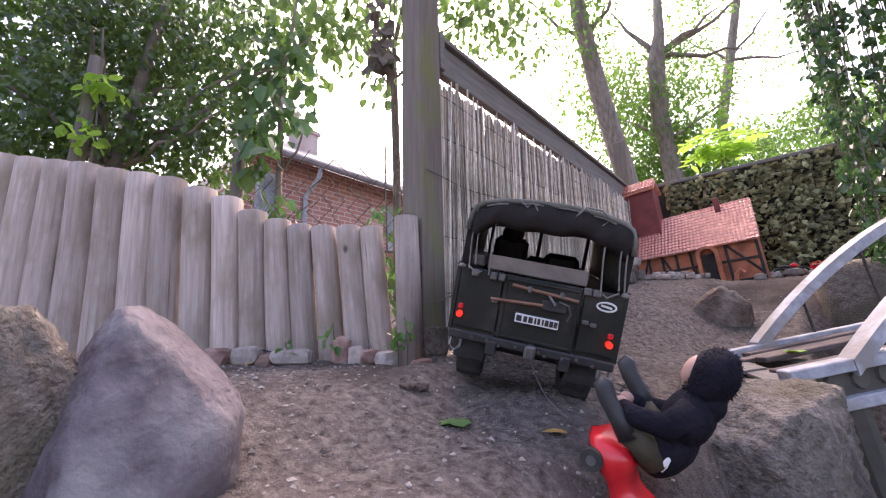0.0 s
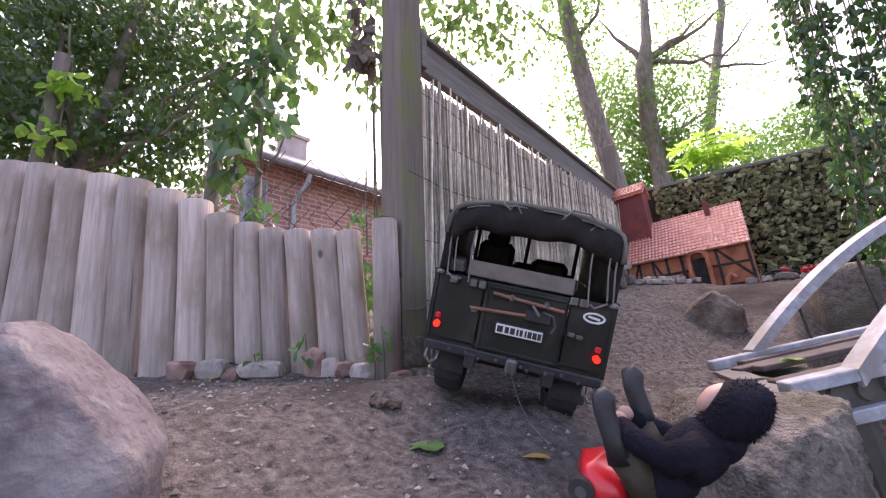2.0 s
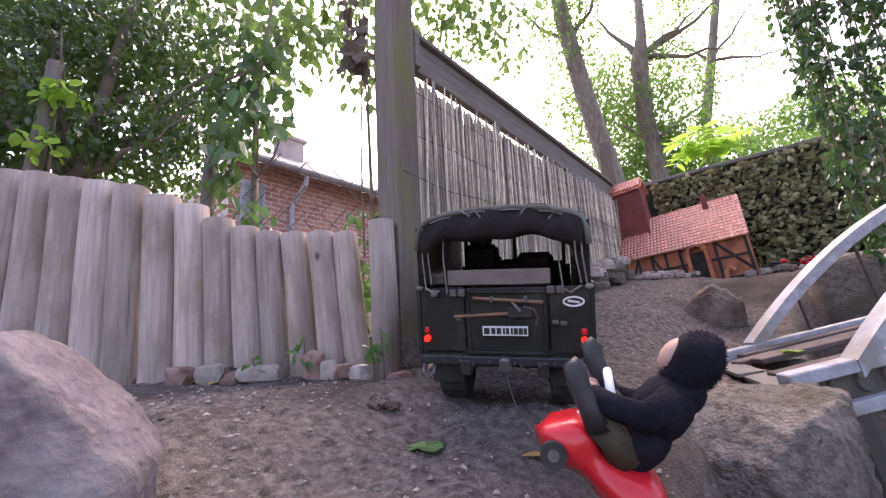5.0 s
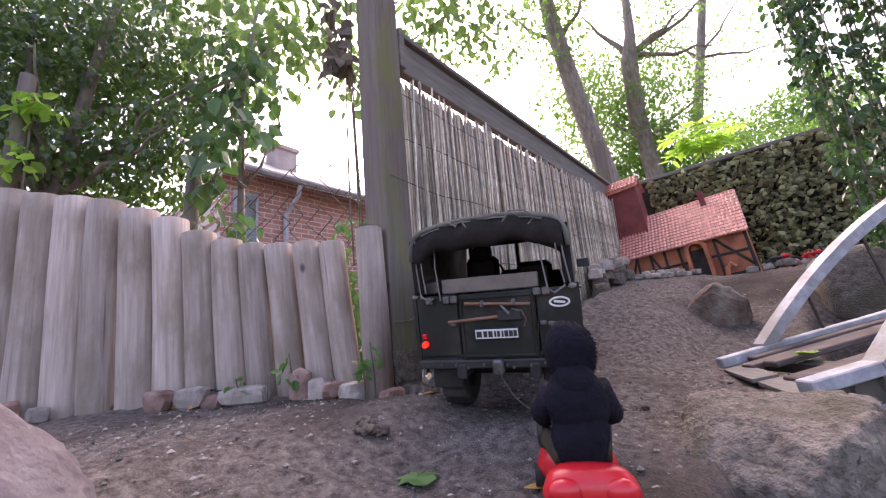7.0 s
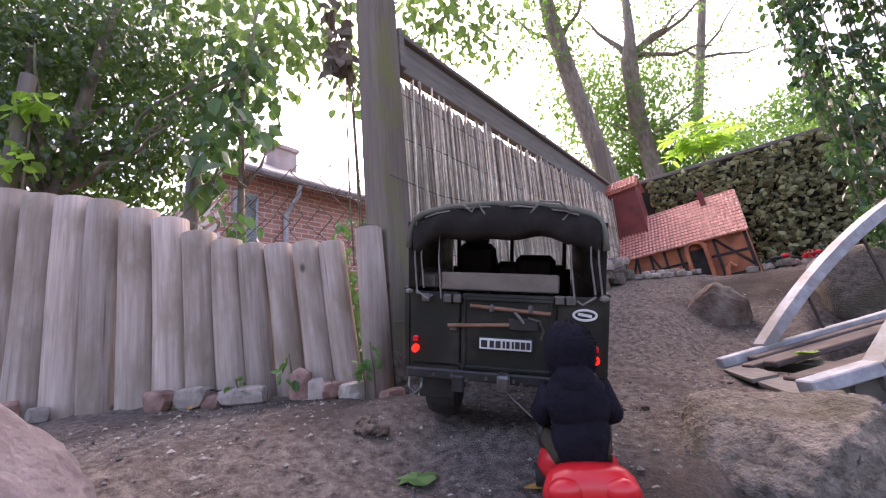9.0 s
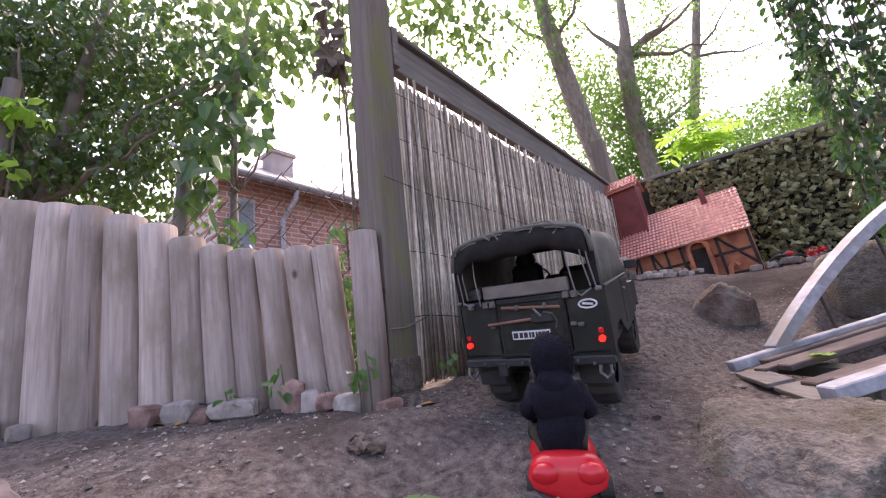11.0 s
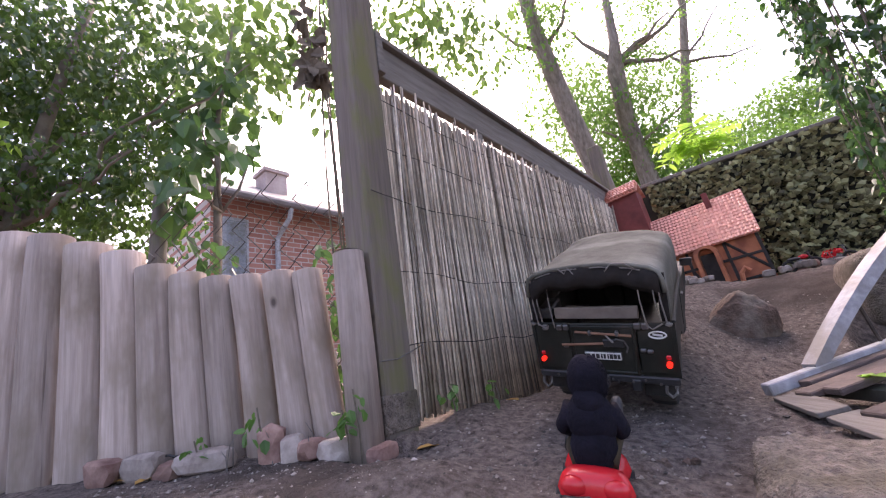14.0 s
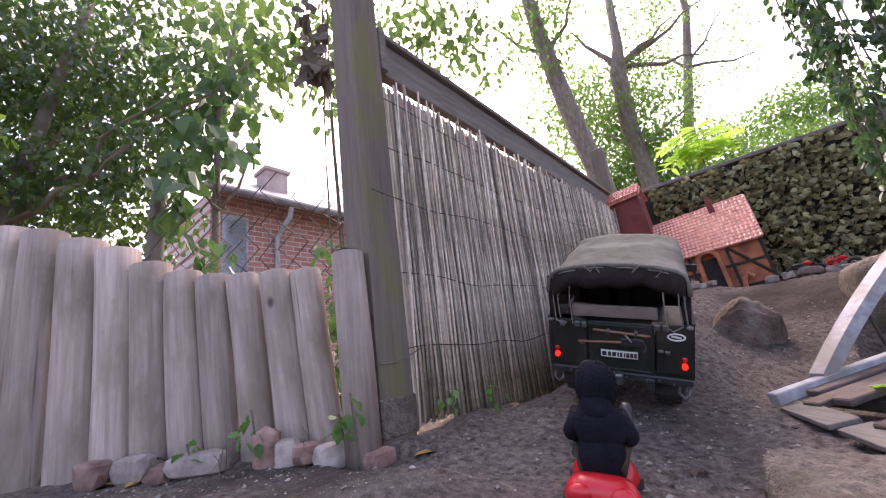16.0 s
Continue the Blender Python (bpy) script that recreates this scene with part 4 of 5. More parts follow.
    low = 0.80 - 0.55 * float(smooth(0.86, 0.94, x)) + rr.uniform(-0.08, 0.14)
    if k == 0:
        x, y, low = 0.905, 1.04, 0.30
    if k == 1:
        x, y, low = 0.89, 1.05, 0.36
    pts = [(x + 0.015 * math.sin(5 * f + k) + 0.02 * (f - 0.5), y + 0.015 * math.cos(4 * f + k), 1.75 + (low - 1.75) * f) for f in np.linspace(0, 1, 9)]
    part("vine", tube(bmesh.new(), pts, 0.0022, 4), M_TWIG, ivy)
    cl = [((p[0], p[1], p[2] + dz), (0.030, 0.030, 0.08), 30, 0.026) for p in pts[1:] for dz in (0.0,)]
    ob = new("leafage", leaf_mesh("leafage", cl, M_IVY, 100 + k, 0.75))
    ob.parent = ivy
    tagged(ob, kind="stuff")

# out-of-view canopy above the curtain, added to shade the right-hand ground
shade_canopy = thing("ivy_canopy", "dense ivy canopy above the curtain, added out of view to block sky light", "ivy")
part("branch", tube(bmesh.new(), [(0.80, 1.75, 1.82), (1.3, 1.2, 1.86), (1.9, 0.2, 1.9), (2.3, -0.6, 1.9)], [0.02, 0.03, 0.035, 0.03], 8), M_BARK, shade_canopy)
part("trunk", tube(bmesh.new(), [(2.1, 0.9, -0.5), (2.05, 0.7, 0.8), (1.9, 0.2, 1.9)], [0.06, 0.05, 0.035], 10), M_BARK, shade_canopy)
ob = new("leafage", leaf_mesh("leafage", [((1.45, 0.95, 1.98), (0.75, 0.55, 0.12), 3600, 0.07), ((1.55, 0.15, 2.0), (0.80, 0.7, 0.12), 4200, 0.075), ((2.2, 0.6, 1.95), (0.6, 0.9, 0.15), 3000, 0.075)], M_IVY, 161, 0.2))
ob.parent = shade_canopy
tagged(ob, kind="stuff")

sprig = thing("holly_sprig", "bright yellow-green holly shoots beside the stake", "plant", pose(-1.10, -0.58, 0.86))
part("stem", tube(bmesh.new(), [(0, 0, -0.9), (0.01, 0.01, -0.3), (0, 0, 0.12)], [0.006, 0.005, 0.003], 6), M_TWIG, sprig)
ob = new("leaves", leaf_mesh("leaves", [((0.0, 0.0, 0.10), (0.05, 0.08, 0.06), 46, 0.05), ((0.02, -0.03, -0.10), (0.05, 0.07, 0.06), 30, 0.045)], M_FERN, 171, 0.1))
ob.parent = sprig

# stakes among the shrub, hanging dead vine
bm = tube(bmesh.new(), [(-0.87, -0.16, -0.1), (-0.875, -0.16, 0.4), (-0.878, -0.154, 0.76)], [0.028, 0.026, 0.025], 10)
solo("stake", bm, M_POST, "thin weathered stake behind the palisade", "stake", shade=True)
bm = tube(bmesh.new(), [(-1.14, -0.62, -0.1), (-1.14, -0.61, 0.5), (-1.12, -0.60, 1.08)], [0.026, 0.025, 0.022], 10)
solo("stake", bm, M_POST, "thicker weathered stake among the leaves", "stake", shade=True)
vine = thing("dry_vine", "dry brown vine stems hanging beside the post", "vine")
for k, (dx, top, low) in enumerate(((0.0, 1.3, 0.25), (0.018, 1.3, 0.38), (-0.02, 1.25, 0.3))):
    part("stem", tube(bmesh.new(), [(-0.22 + dx + 0.012 * math.sin(4 * z + k), 0.08, z) for z in np.linspace(top, low, 12)], 0.0028, 5), M_TWIG, vine)
ob = new("dead_leaves", leaf_mesh("dead_leaves", [((-0.235, 0.05, 0.97), (0.04, 0.04, 0.07), 60, 0.05), ((-0.25, 0.05, 1.14), (0.03, 0.03, 0.12), 40, 0.05)], M_TWIG, 51, 0.8))
ob.parent = vine
tagged(ob, "clump of withered leaves", kind="stuff")


# ---- brick house beyond the garden ----
def build_far_house():
    h = thing("brick_house", "red brick house with dark roof beyond the garden", "house", pose(-5.1, 1.42, 0, 0, 0, 90))
    part("wall", box(bmesh.new(), (2.4, 1.5, 1.4), (4.8, 3.0, 2.9)), M_BRICKHOUSE, h)
    t = Matrix.Rotation(radians(32), 3, "X")
    part("roof", box(bmesh.new(), (2.4, 0.62, 3.33), (5.3, 2.2, 0.08), t, 0.01), M_SLATE, h, "dark tiled roof")
    part("gutter", tube(bmesh.new(), [(-0.2, -0.36, 2.74), (5.0, -0.36, 2.74)], 0.06, 8), M_SLATE, h, "grey gutter")
    part("downpipe", tube(bmesh.new(), [(1.05, -0.34, 2.72), (1.05, -0.28, 2.55), (0.95, -0.06, 2.25), (0.95, -0.06, 0)], 0.04, 8), M_WHITE, h, "pale downpipe")
    part("chimney", box(bmesh.new(), (1.35, 0.9, 3.55), (0.42, 0.4, 0.60), bevel=0.01), M_FARBRICK, h)
    part("chimney", box(bmesh.new(), (1.35, 0.9, 3.87), (0.5, 0.48, 0.08), bevel=0.01), M_FARBRICK, h)
    for x in (0.34, 2.9):
        win = part("window", box(bmesh.new(), (x, -0.01, 2.05), (0.36, 0.06, 0.9), bevel=0.005), M_WHITE, h, "white framed window")
        part("pane", box(bmesh.new(), (x, -0.045, 2.05), (0.27, 0.02, 0.78)), M_GLASS, win)
        part("sill", box(bmesh.new(), (x, -0.05, 1.58), (0.46, 0.12, 0.05)), M_WHITE, win)


build_far_house()

# ---- wire mesh behind the palisade ----
mesh_fence = thing("chain_link", "rusty wire mesh behind the palisade", "wire fence")
for k in range(16):
    s = 0.06 + 0.04 * k
    p = PAL_A + PAL_D * s + np.array((-PAL_D[1], PAL_D[0])) * 0.07
    pts = []
    for i in range(14):
        z = 0.05 + (0.036 + 0.004 * (k % 3)) * i
        off = (0.02 + 0.012 * noise.noise(Vector((k * 1.7, i * 0.9, 0)))) * (1 if i % 2 else -1)
        q = p + PAL_D * off
        pts.append((q[0], q[1], z + 0.01 * math.sin(k * 2.1)))
    part("wire", tube(bmesh.new(), pts, 0.0018, 4), M_WIRE, mesh_fence)


# ---- small toys and flowers beside the model house ----
def build_motorbike(m):
    bike = thing("toy_motorbike", "black toy motorbike parked beside the model house", "toy motorbike", m)
    for x in (-0.045, 0.045):
        ring = [Vector((x + 0.022 * math.cos(a), 0, 0.026 + 0.022 * math.sin(a))) for a in np.linspace(0, 2 * math.pi, 17)]
        part("wheel", tube(bmesh.new(), ring, 0.006, 6), M_RUBBER, bike)
    part("engine", rock(bmesh.new(), (0, 0, 0.032), (0.022, 0.012, 0.018), 2, 2, 0.2, 0, 0.3), M_STEEL, bike)
    part("seat", rock(bmesh.new(), (-0.022, 0, 0.056), (0.028, 0.011, 0.008), 3, 2, 0.1), M_BLACK, bike)
    part("tank", rock(bmesh.new(), (0.012, 0, 0.060), (0.018, 0.011, 0.010), 4, 2, 0.05), M_REDPLASTIC, bike, "red tank")
    part("fork", rod(bmesh.new(), (0.045, 0, 0.026), (0.030, 0, 0.078), 0.003, seg=6), M_STEEL, bike)
    part("handlebar", rod(bmesh.new(), (0.030, -0.018, 0.078), (0.030, 0.018, 0.078), 0.003, seg=6), M_BLACK, bike)


for x, y, a in ((0.71, 1.72, 20), (0.82, 1.76, -30)):
    build_motorbike(pose(x, y, ground_at(x, y), 0, 0, a))
flowers = thing("red_flowers", "small red flowering plant before the wall", "plant", pose(0.80, 1.70, ground_at(0.80, 1.70)))
part("stem", tube(bmesh.new(), [(0, 0, -0.01), (0.004, 0, 0.03), (0, 0.005, 0.055)], 0.002, 5), M_TWIG, flowers)
ob = new("blossom", leaf_mesh("blossom", [((0, 0, 0.055), (0.035, 0.03, 0.025), 40, 0.016)], M_REDPLASTIC, 301, 0.2))
ob.parent = flowers

# ---- model off-road truck ----
K = 0.154


def sc(*p):
    return tuple(c * K for c in p)


def kbox(bm, c, s, turn=None, bevel=0.012):
    return box(bm, sc(*c), sc(*s), turn, bevel * K)


def krod(bm, a, b, r, seg=8):
    return rod(bm, sc(*a), sc(*b), r * K, seg=seg)


def ktube(bm, pts, r, seg=6):
    return tube(bm, [sc(*p) for p in pts], r * K, seg)


def sheet(bm, grid):
    """Faces over a grid of points."""
    vs = [[bm.verts.new(sc(*p)) for p in line] for line in grid]
    for a, b in zip(vs, vs[1:]):
        for i in range(len(a) - 1):
            bm.faces.new((a[i], a[i + 1], b[i + 1], b[i]))
    return bm


def thick(ob, t):
    s = ob.modifiers.new("thickness", "SOLIDIFY")
    s.thickness, s.offset = t, 0
    return ob


def build_truck():
    truck = thing("off_road_truck", "dark olive model off-road truck with grey canvas top", "model truck")
    # side panels with wheel arches
    arch = lambda yc: [(yc + 0.46 * math.cos(a), 0.42 + 0.46 * math.sin(a)) for a in np.linspace(math.pi, 0, 9) if 0.42 + 0.46 * math.sin(a) > 0.6]
    for side in (-1, 1):
        bm = bmesh.new()
        outline = [(0.0, 1.27), (0.0, 0.62)] + arch(0.62) + [(1.25, 0.62), (2.15, 0.62)] + arch(2.86) + [(3.45, 0.66), (3.45, 1.08), (2.1, 1.14), (2.1, 1.27)]
        x = side * 0.79
        vs = [bm.verts.new(sc(x, y, z)) for y, z in outline]
        f = bm.faces.new(vs if side > 0 else vs[::-1])
        bmesh.ops.triangulate(bm, faces=[f])
        thick(part("side_panel", bm, M_OLIVE, truck), 0.035 * K)
    part("floor", kbox(bmesh.new(), (0, 1.05, 0.66), (1.52, 2.1, 0.05)), M_OLIVE, truck)
    rear = part("rear_panel", kbox(bmesh.new(), (-0.555, 0.02, 0.94), (0.43, 0.04, 0.65)), M_OLIVE, truck)
    part("rear_panel", kbox(bmesh.new(), (0.60, 0.02, 0.94), (0.36, 0.04, 0.65)), M_OLIVE, truck)
    gate = part("tailgate", kbox(bmesh.new(), (0.04, 0.012, 0.94), (0.74, 0.045, 0.64), bevel=0.015), M_OLIVE, truck, "dark olive tailgate")
    for z in (0.66, 1.22):
        part("gate_rib", kbox(bmesh.new(), (0.04, -0.016, z), (0.72, 0.02, 0.035)), M_OLIVE, gate)
    for x in (-0.30, 0.38):
        part("gate_strap", kbox(bmesh.new(), (x, -0.016, 0.94), (0.03, 0.022, 0.58)), M_OLIVE, gate)
    for x in (-0.62, -0.44, -0.36, 0.44, 0.52):
        part("latch", kbox(bmesh.new(), (x, -0.025, 1.22 + 0.02 * (x > 0)), (0.07, 0.05, 0.07), bevel=0.01), M_STEEL, truck)
    for x, z in ((-0.39, 0.98), (0.47, 0.95), (0.54, 0.94)):
        part("bracket", kbox(bmesh.new(), (x, -0.025, z), (0.06, 0.04, 0.04), bevel=0.008), M_STEEL, truck)
    part("capping", kbox(bmesh.new(), (-0.79, 1.05, 1.28), (0.06, 2.1, 0.03)), M_OLIVE, truck)
    part("capping", kbox(bmesh.new(), (0.79, 1.05, 1.28), (0.06, 2.1, 0.03)), M_OLIVE, truck)
    part("bench_board", kbox(bmesh.new(), (-0.04, 0.16, 1.34), (0.98, 0.06, 0.15)), M_BENCH, truck, "pale wooden bench backboard")
    part("bench", kbox(bmesh.new(), (-0.55, 0.7, 1.02), (0.36, 1.1, 0.10)), M_BLACK, truck)
    part("bench", kbox(bmesh.new(), (0.55, 0.7, 1.02), (0.36, 1.1, 0.10)), M_BLACK, truck)
    for x, h in ((-0.36, 1.62), (0.30, 1.50), (0.0, 1.42)):
        w = 0.44 if x else 0.3
        part("seat_back", kbox(bmesh.new(), (x, 1.38, (0.95 + h) / 2), (w, 0.14, h - 0.95), bevel=0.06), M_BLACK, truck, "black seat back")
    part("headrest", rock(bmesh.new(), sc(-0.36, 1.38, 1.66), sc(0.15, 0.12, 0.16), 3, 2, 0.08), M_BLACK, truck, shade=True)
    bm = bmesh.new()
    ring = [Vector(sc(-0.36 + 0.2 * math.cos(a), 1.78 + 0.08 * math.sin(a), 1.36 + 0.18 * math.sin(a))) for a in np.linspace(0, 2 * math.pi, 17)]
    tube(bm, ring, 0.018 * K, 5)
    krod(bm, (-0.36, 1.78, 1.36), (-0.36, 2.0, 1.18), 0.02)
    part("steering_wheel", bm, M_BLACK, truck)
    part("luggage", kbox(bmesh.new(), (-0.66, 0.35, 1.34), (0.20, 0.45, 0.14), bevel=0.02), M_STEEL, truck, "grey gear stowed at the side")
    # bonnet, wings, bulkhead, grille
    part("bonnet", kbox(bmesh.new(), (0, 2.8, 1.12), (0.98, 1.36, 0.12), bevel=0.04), M_OLIVE, truck)
    for side in (-1, 1):
        part("wing", kbox(bmesh.new(), (side * 0.63, 2.78, 1.06), (0.34, 1.34, 0.06), bevel=0.02), M_OLIVE, truck)
        part("headlight", krod(bmesh.new(), (side * 0.62, 3.44, 0.9), (side * 0.62, 3.52, 0.9), 0.1, 14), M_WHITEPLASTIC, truck)
    part("grille", kbox(bmesh.new(), (0, 3.44, 0.88), (0.86, 0.05, 0.42)), M_STEEL, truck)
    part("front_bumper", kbox(bmesh.new(), (0, 3.58, 0.60), (1.5, 0.1, 0.14)), M_STEEL, truck)
    part("bulkhead", kbox(bmesh.new(), (0, 2.08, 0.98), (1.52, 0.06, 0.62)), M_OLIVE, truck)
    # windscreen
    ws = part("windscreen_frame", kbox(bmesh.new(), (0, 2.06, 1.31), (1.40, 0.05, 0.06)), M_OLIVE, truck)
    bm = kbox(bmesh.new(), (0, 2.06, 1.80), (1.40, 0.05, 0.06))
    for x in (-0.68, 0.02, 0.68):
        kbox(bm, (x, 2.06, 1.55), (0.05, 0.05, 0.52))
    part("windscreen_surround", bm, M_OLIVE, truck)
    for x in (-0.33, 0.35):
        pane = part("pane", kbox(bmesh.new(), (x, 2.06, 1.555), (0.62, 0.012, 0.44), bevel=0), M_GLASS, ws)
        pane.visible_shadow = False
    # canvas top: bowed shell, rolled rear valance, side flaps
    sect = [(0.775, 1.28), (0.772, 1.45), (0.765, 1.62), (0.75, 1.76), (0.715, 1.85), (0.64, 1.90), (0.45, 1.945), (0.2, 1.97)]
    sect = sect + [(-x, z) for x, z in reversed(sect)]
    grid = []
    for i in range(15):
        y = 0.0 + 2.08 * i / 14
        sag = 0.022 * math.sin(math.pi * (i % 7) / 7)
        grid.append([(x + 0.012 * noise.noise(Vector((x * 3, y * 4, z * 3))), y, z - (sag if z > 1.84 else 0) + 0.014 * noise.noise(Vector((x * 4, y * 5, 7)))) for x, z in sect])
    # side openings stay closed; roof and sides are one cloth
    canvas = thick(part("canvas_top", sheet(bmesh.new(), grid), M_CANVAS, truck, "grey-green canvas top with laced hem", True), 0.02 * K)
    # curtain and side flaps take the canvas copy coloured as if in shade
    val = []
    for j in range(5):
        f = j / 4
        line = []
        for i in range(25):
            x = -0.72 + 1.44 * i / 24
            e = min(1, (0.72 - abs(x)) / 0.16)
            top = 1.85 + 0.12 * (1 - (abs(x) / 0.72) ** 2.4)
            drop = (0.245 + 0.022 * math.cos(x * 7 + 0.6) + 0.012 * math.sin(x * 16)) * (1.15 - 0.15 * e)
            line.append((x, -0.03 - 0.05 * math.sin(math.pi * f) + 0.02 * math.sin(x * 17 + 3 * f), top - drop * f))
        val.append(line)
    thick(part("rolled_curtain", sheet(bmesh.new(), val), M_SHADECANVAS, canvas, "rolled-up canvas rear curtain, its shade put into the colour", True), 0.03 * K)
    hem = [(x, -0.035, z + 0.01) for x, z in sect[2:-2]]
    part("hem", ktube(bmesh.new(), hem, 0.028, 6), M_CANVAS, canvas, shade=True)
    for side in (-1, 1):
        g = [[(side * (0.775 - 0.01 * k), -0.012 + 0.01 * math.sin(k * 2.0 + z * 6), z) for z in np.linspace(1.29, 1.84, 8)] for k in (0, 3, 6, 9)]
        thick(part("side_flap", sheet(bmesh.new(), g), M_SHADECANVAS, canvas, "", True), 0.015 * K)
        for x, z0 in ((0.70, 1.25), (0.645, 1.30), (0.50, 1.22)):
            part("cord", ktube(bmesh.new(), [(side * x, -0.05, 1.84), (side * (x + 0.01), -0.06, 1.55), (side * (x + 0.02 + 0.03 * side), -0.05, z0)], 0.008, 5), M_CORD, truck, "pale lashing cord")
        part("cord_knot", rock(bmesh.new(), sc(side * 0.76, -0.05, 1.27), sc(0.04, 0.03, 0.025), 4 + side, 1, 0.3), M_CORD, truck)
        part("cord_knot", ktube(bmesh.new(), [(side * 0.70, -0.05, 1.28), (side * 0.60, -0.07, 1.22), (side * 0.56, -0.06, 1.25)], 0.010, 5), M_CORD, truck)
    for x0 in (-0.62, -0.30, 0.04, 0.36):
        part("lacing", ktube(bmesh.new(), [(x0, -0.070, 1.84 + 0.12 * (1 - abs(x0 / 0.72) ** 2.4)), (x0 + 0.10, -0.074, 1.845 + 0.12 * (1 - abs((x0 + 0.1) / 0.72) ** 2.4)), (x0 + 0.2, -0.070, 1.84 + 0.12 * (1 - abs((x0 + 0.2) / 0.72) ** 2.4))], 0.007, 5), M_CORD, canvas)
    part("lacing", ktube(bmesh.new(), [(0.18, -0.08, 1.88), (0.28, -0.11, 2.0), (0.42, -0.11, 1.99), (0.5, -0.08, 1.92), (0.44, -0.10, 1.86)], 0.009, 5), M_CORD, canvas)
    part("lacing", ktube(bmesh.new(), [(-0.32, -0.09, 1.98), (-0.24, -0.11, 1.92), (-0.2, -0.10, 1.99), (-0.14, -0.09, 1.9)], 0.009, 5), M_CORD, canvas)
    # tools on the tailgate
    part("tool_handle", krod(bmesh.new(), (-0.25, -0.06, 1.175), (0.37, -0.06, 1.135), 0.016), M_HANDLE, truck, "brown wooden tool handle")
    part("tool_handle", krod(bmesh.new(), (-0.43, -0.06, 1.005), (0.06, -0.06, 1.035), 0.016), M_HANDLE, truck, "brown wooden tool handle")
    part("tool_blade", kbox(bmesh.new(), (0.17, -0.055, 1.04), (0.24, 0.03, 0.10), bevel=0.014), M_BLACK, truck, "black shovel blade")
    for x in (-0.08, 0.22):
        part("clip", kbox(bmesh.new(), (x, -0.05, 1.16), (0.04, 0.06, 0.06), bevel=0.01), M_STEEL, truck)
    part("strap", ktube(bmesh.new(), [(0.10, -0.07, 1.14), (0.14, -0.09, 1.10), (0.17, -0.08, 1.06)], 0.012, 5), M_CORD, truck)
    part("strap", ktube(bmesh.new(), [(0.20, -0.07, 1.10), (0.29, -0.08, 1.08), (0.32, -0.07, 1.00), (0.30, -0.06, 0.93)], 0.010, 5), M_STEEL, truck)
    # number plate with plain bars
    plate = part("number_plate", kbox(bmesh.new(), (0.03, -0.04, 0.875), (0.43, 0.02, 0.105)), M_BLACK, truck, "white number plate with black rim")
    part("plate_face", kbox(bmesh.new(), (0.03, -0.052, 0.875), (0.405, 0.012, 0.085), bevel=0), M_PLATE, plate)
    for x, w in ((-0.135, 0.05), (-0.075, 0.035), (-0.025, 0.04), (0.02, 0.018), (0.052, 0.025), (0.09, 0.016), (0.125, 0.035), (0.168, 0.035), (0.208, 0.03)):
        part("plate_bar", kbox(bmesh.new(), (x, -0.060, 0.875), (w, 0.008, 0.055), bevel=0), M_BLACK, plate)
    bm = bmesh.new()
    tube(bm, [Vector(sc(0.63 + 0.085 * math.cos(a), -0.008, 1.13 + 0.04 * math.sin(a))) for a in np.linspace(0, 2 * math.pi, 21)], 0.010 * K, 5)
    kbox(bm, (0.63, -0.006, 1.13), (0.10, 0.012, 0.02), Matrix.Rotation(0.15, 3, "Y"), 0)
    part("badge", bm, M_PLATE, truck, "pale oval badge outline")
    for x in (-0.71, 0.71):
        lamp = part("tail_lamp", krod(bmesh.new(), (x, 0.0, 0.79), (x, -0.05, 0.79), 0.030, 12), M_LAMP, truck, "glowing red tail lamp")
        part("reflector", kbox(bmesh.new(), (x, -0.015, 0.87), (0.05, 0.03, 0.05), bevel=0.01), M_REDPLASTIC, truck, "small red reflector")
    # rear crossmember, shackles, hitch, chassis
    part("crossmember", kbox(bmesh.new(), (0, 0.02, 0.585), (1.58, 0.10, 0.085)), M_BLACK, truck)
    for x in (-0.55, -0.4, -0.28, -0.12, 0.1, 0.16, 0.32, 0.45, 0.6):
        part("bolt", krod(bmesh.new(), (x, -0.03, 0.575 + 0.02 * math.sin(x * 30)), (x, -0.055, 0.575 + 0.02 * math.sin(x * 30)), 0.014, 6), M_STEEL, truck)
    for x in (-0.70, 0.70):
        part("shackle", ktube(bmesh.new(), [(x - 0.045, -0.05, 0.55), (x - 0.05, -0.07, 0.48), (x, -0.07, 0.43), (x + 0.05, -0.07, 0.48), (x + 0.045, -0.05, 0.55)], 0.018, 6), M_STEEL, truck, "steel shackle")
    part("tow_hitch", kbox(bmesh.new(), (0.02, -0.06, 0.57), (0.10, 0.12, 0.14), bevel=0.02), M_STEEL, truck, "steel tow hitch")
    bm = kbox(bmesh.new(), (-0.35, 1.7, 0.52), (0.10, 3.5, 0.14))
    kbox(bm, (0.35, 1.7, 0.52), (0.10, 3.5, 0.14))
    kbox(bm, (0.0, 1.6, 0.50), (0.6, 1.4, 0.16))
    part("chassis", bm, M_BLACK, truck)
    # made-up box that stops light showing through between the wheels
    part("fuel_tank", kbox(bmesh.new(), (-0.02, 1.35, 0.42), (1.05, 1.1, 0.26), bevel=0.03), M_BLACK, truck, "black box added under the body to block light")
    for x in (-0.56, 0.56):
        part("mud_flap", kbox(bmesh.new(), (x, 0.14, 0.44), (0.32, 0.02, 0.26)), M_RUBBER, truck, "black rubber mud flap")
    for y in (0.62, 2.86):
        part("axle", krod(bmesh.new(), (-0.55, y, 0.37), (0.55, y, 0.37), 0.06), M_BLACK, truck)
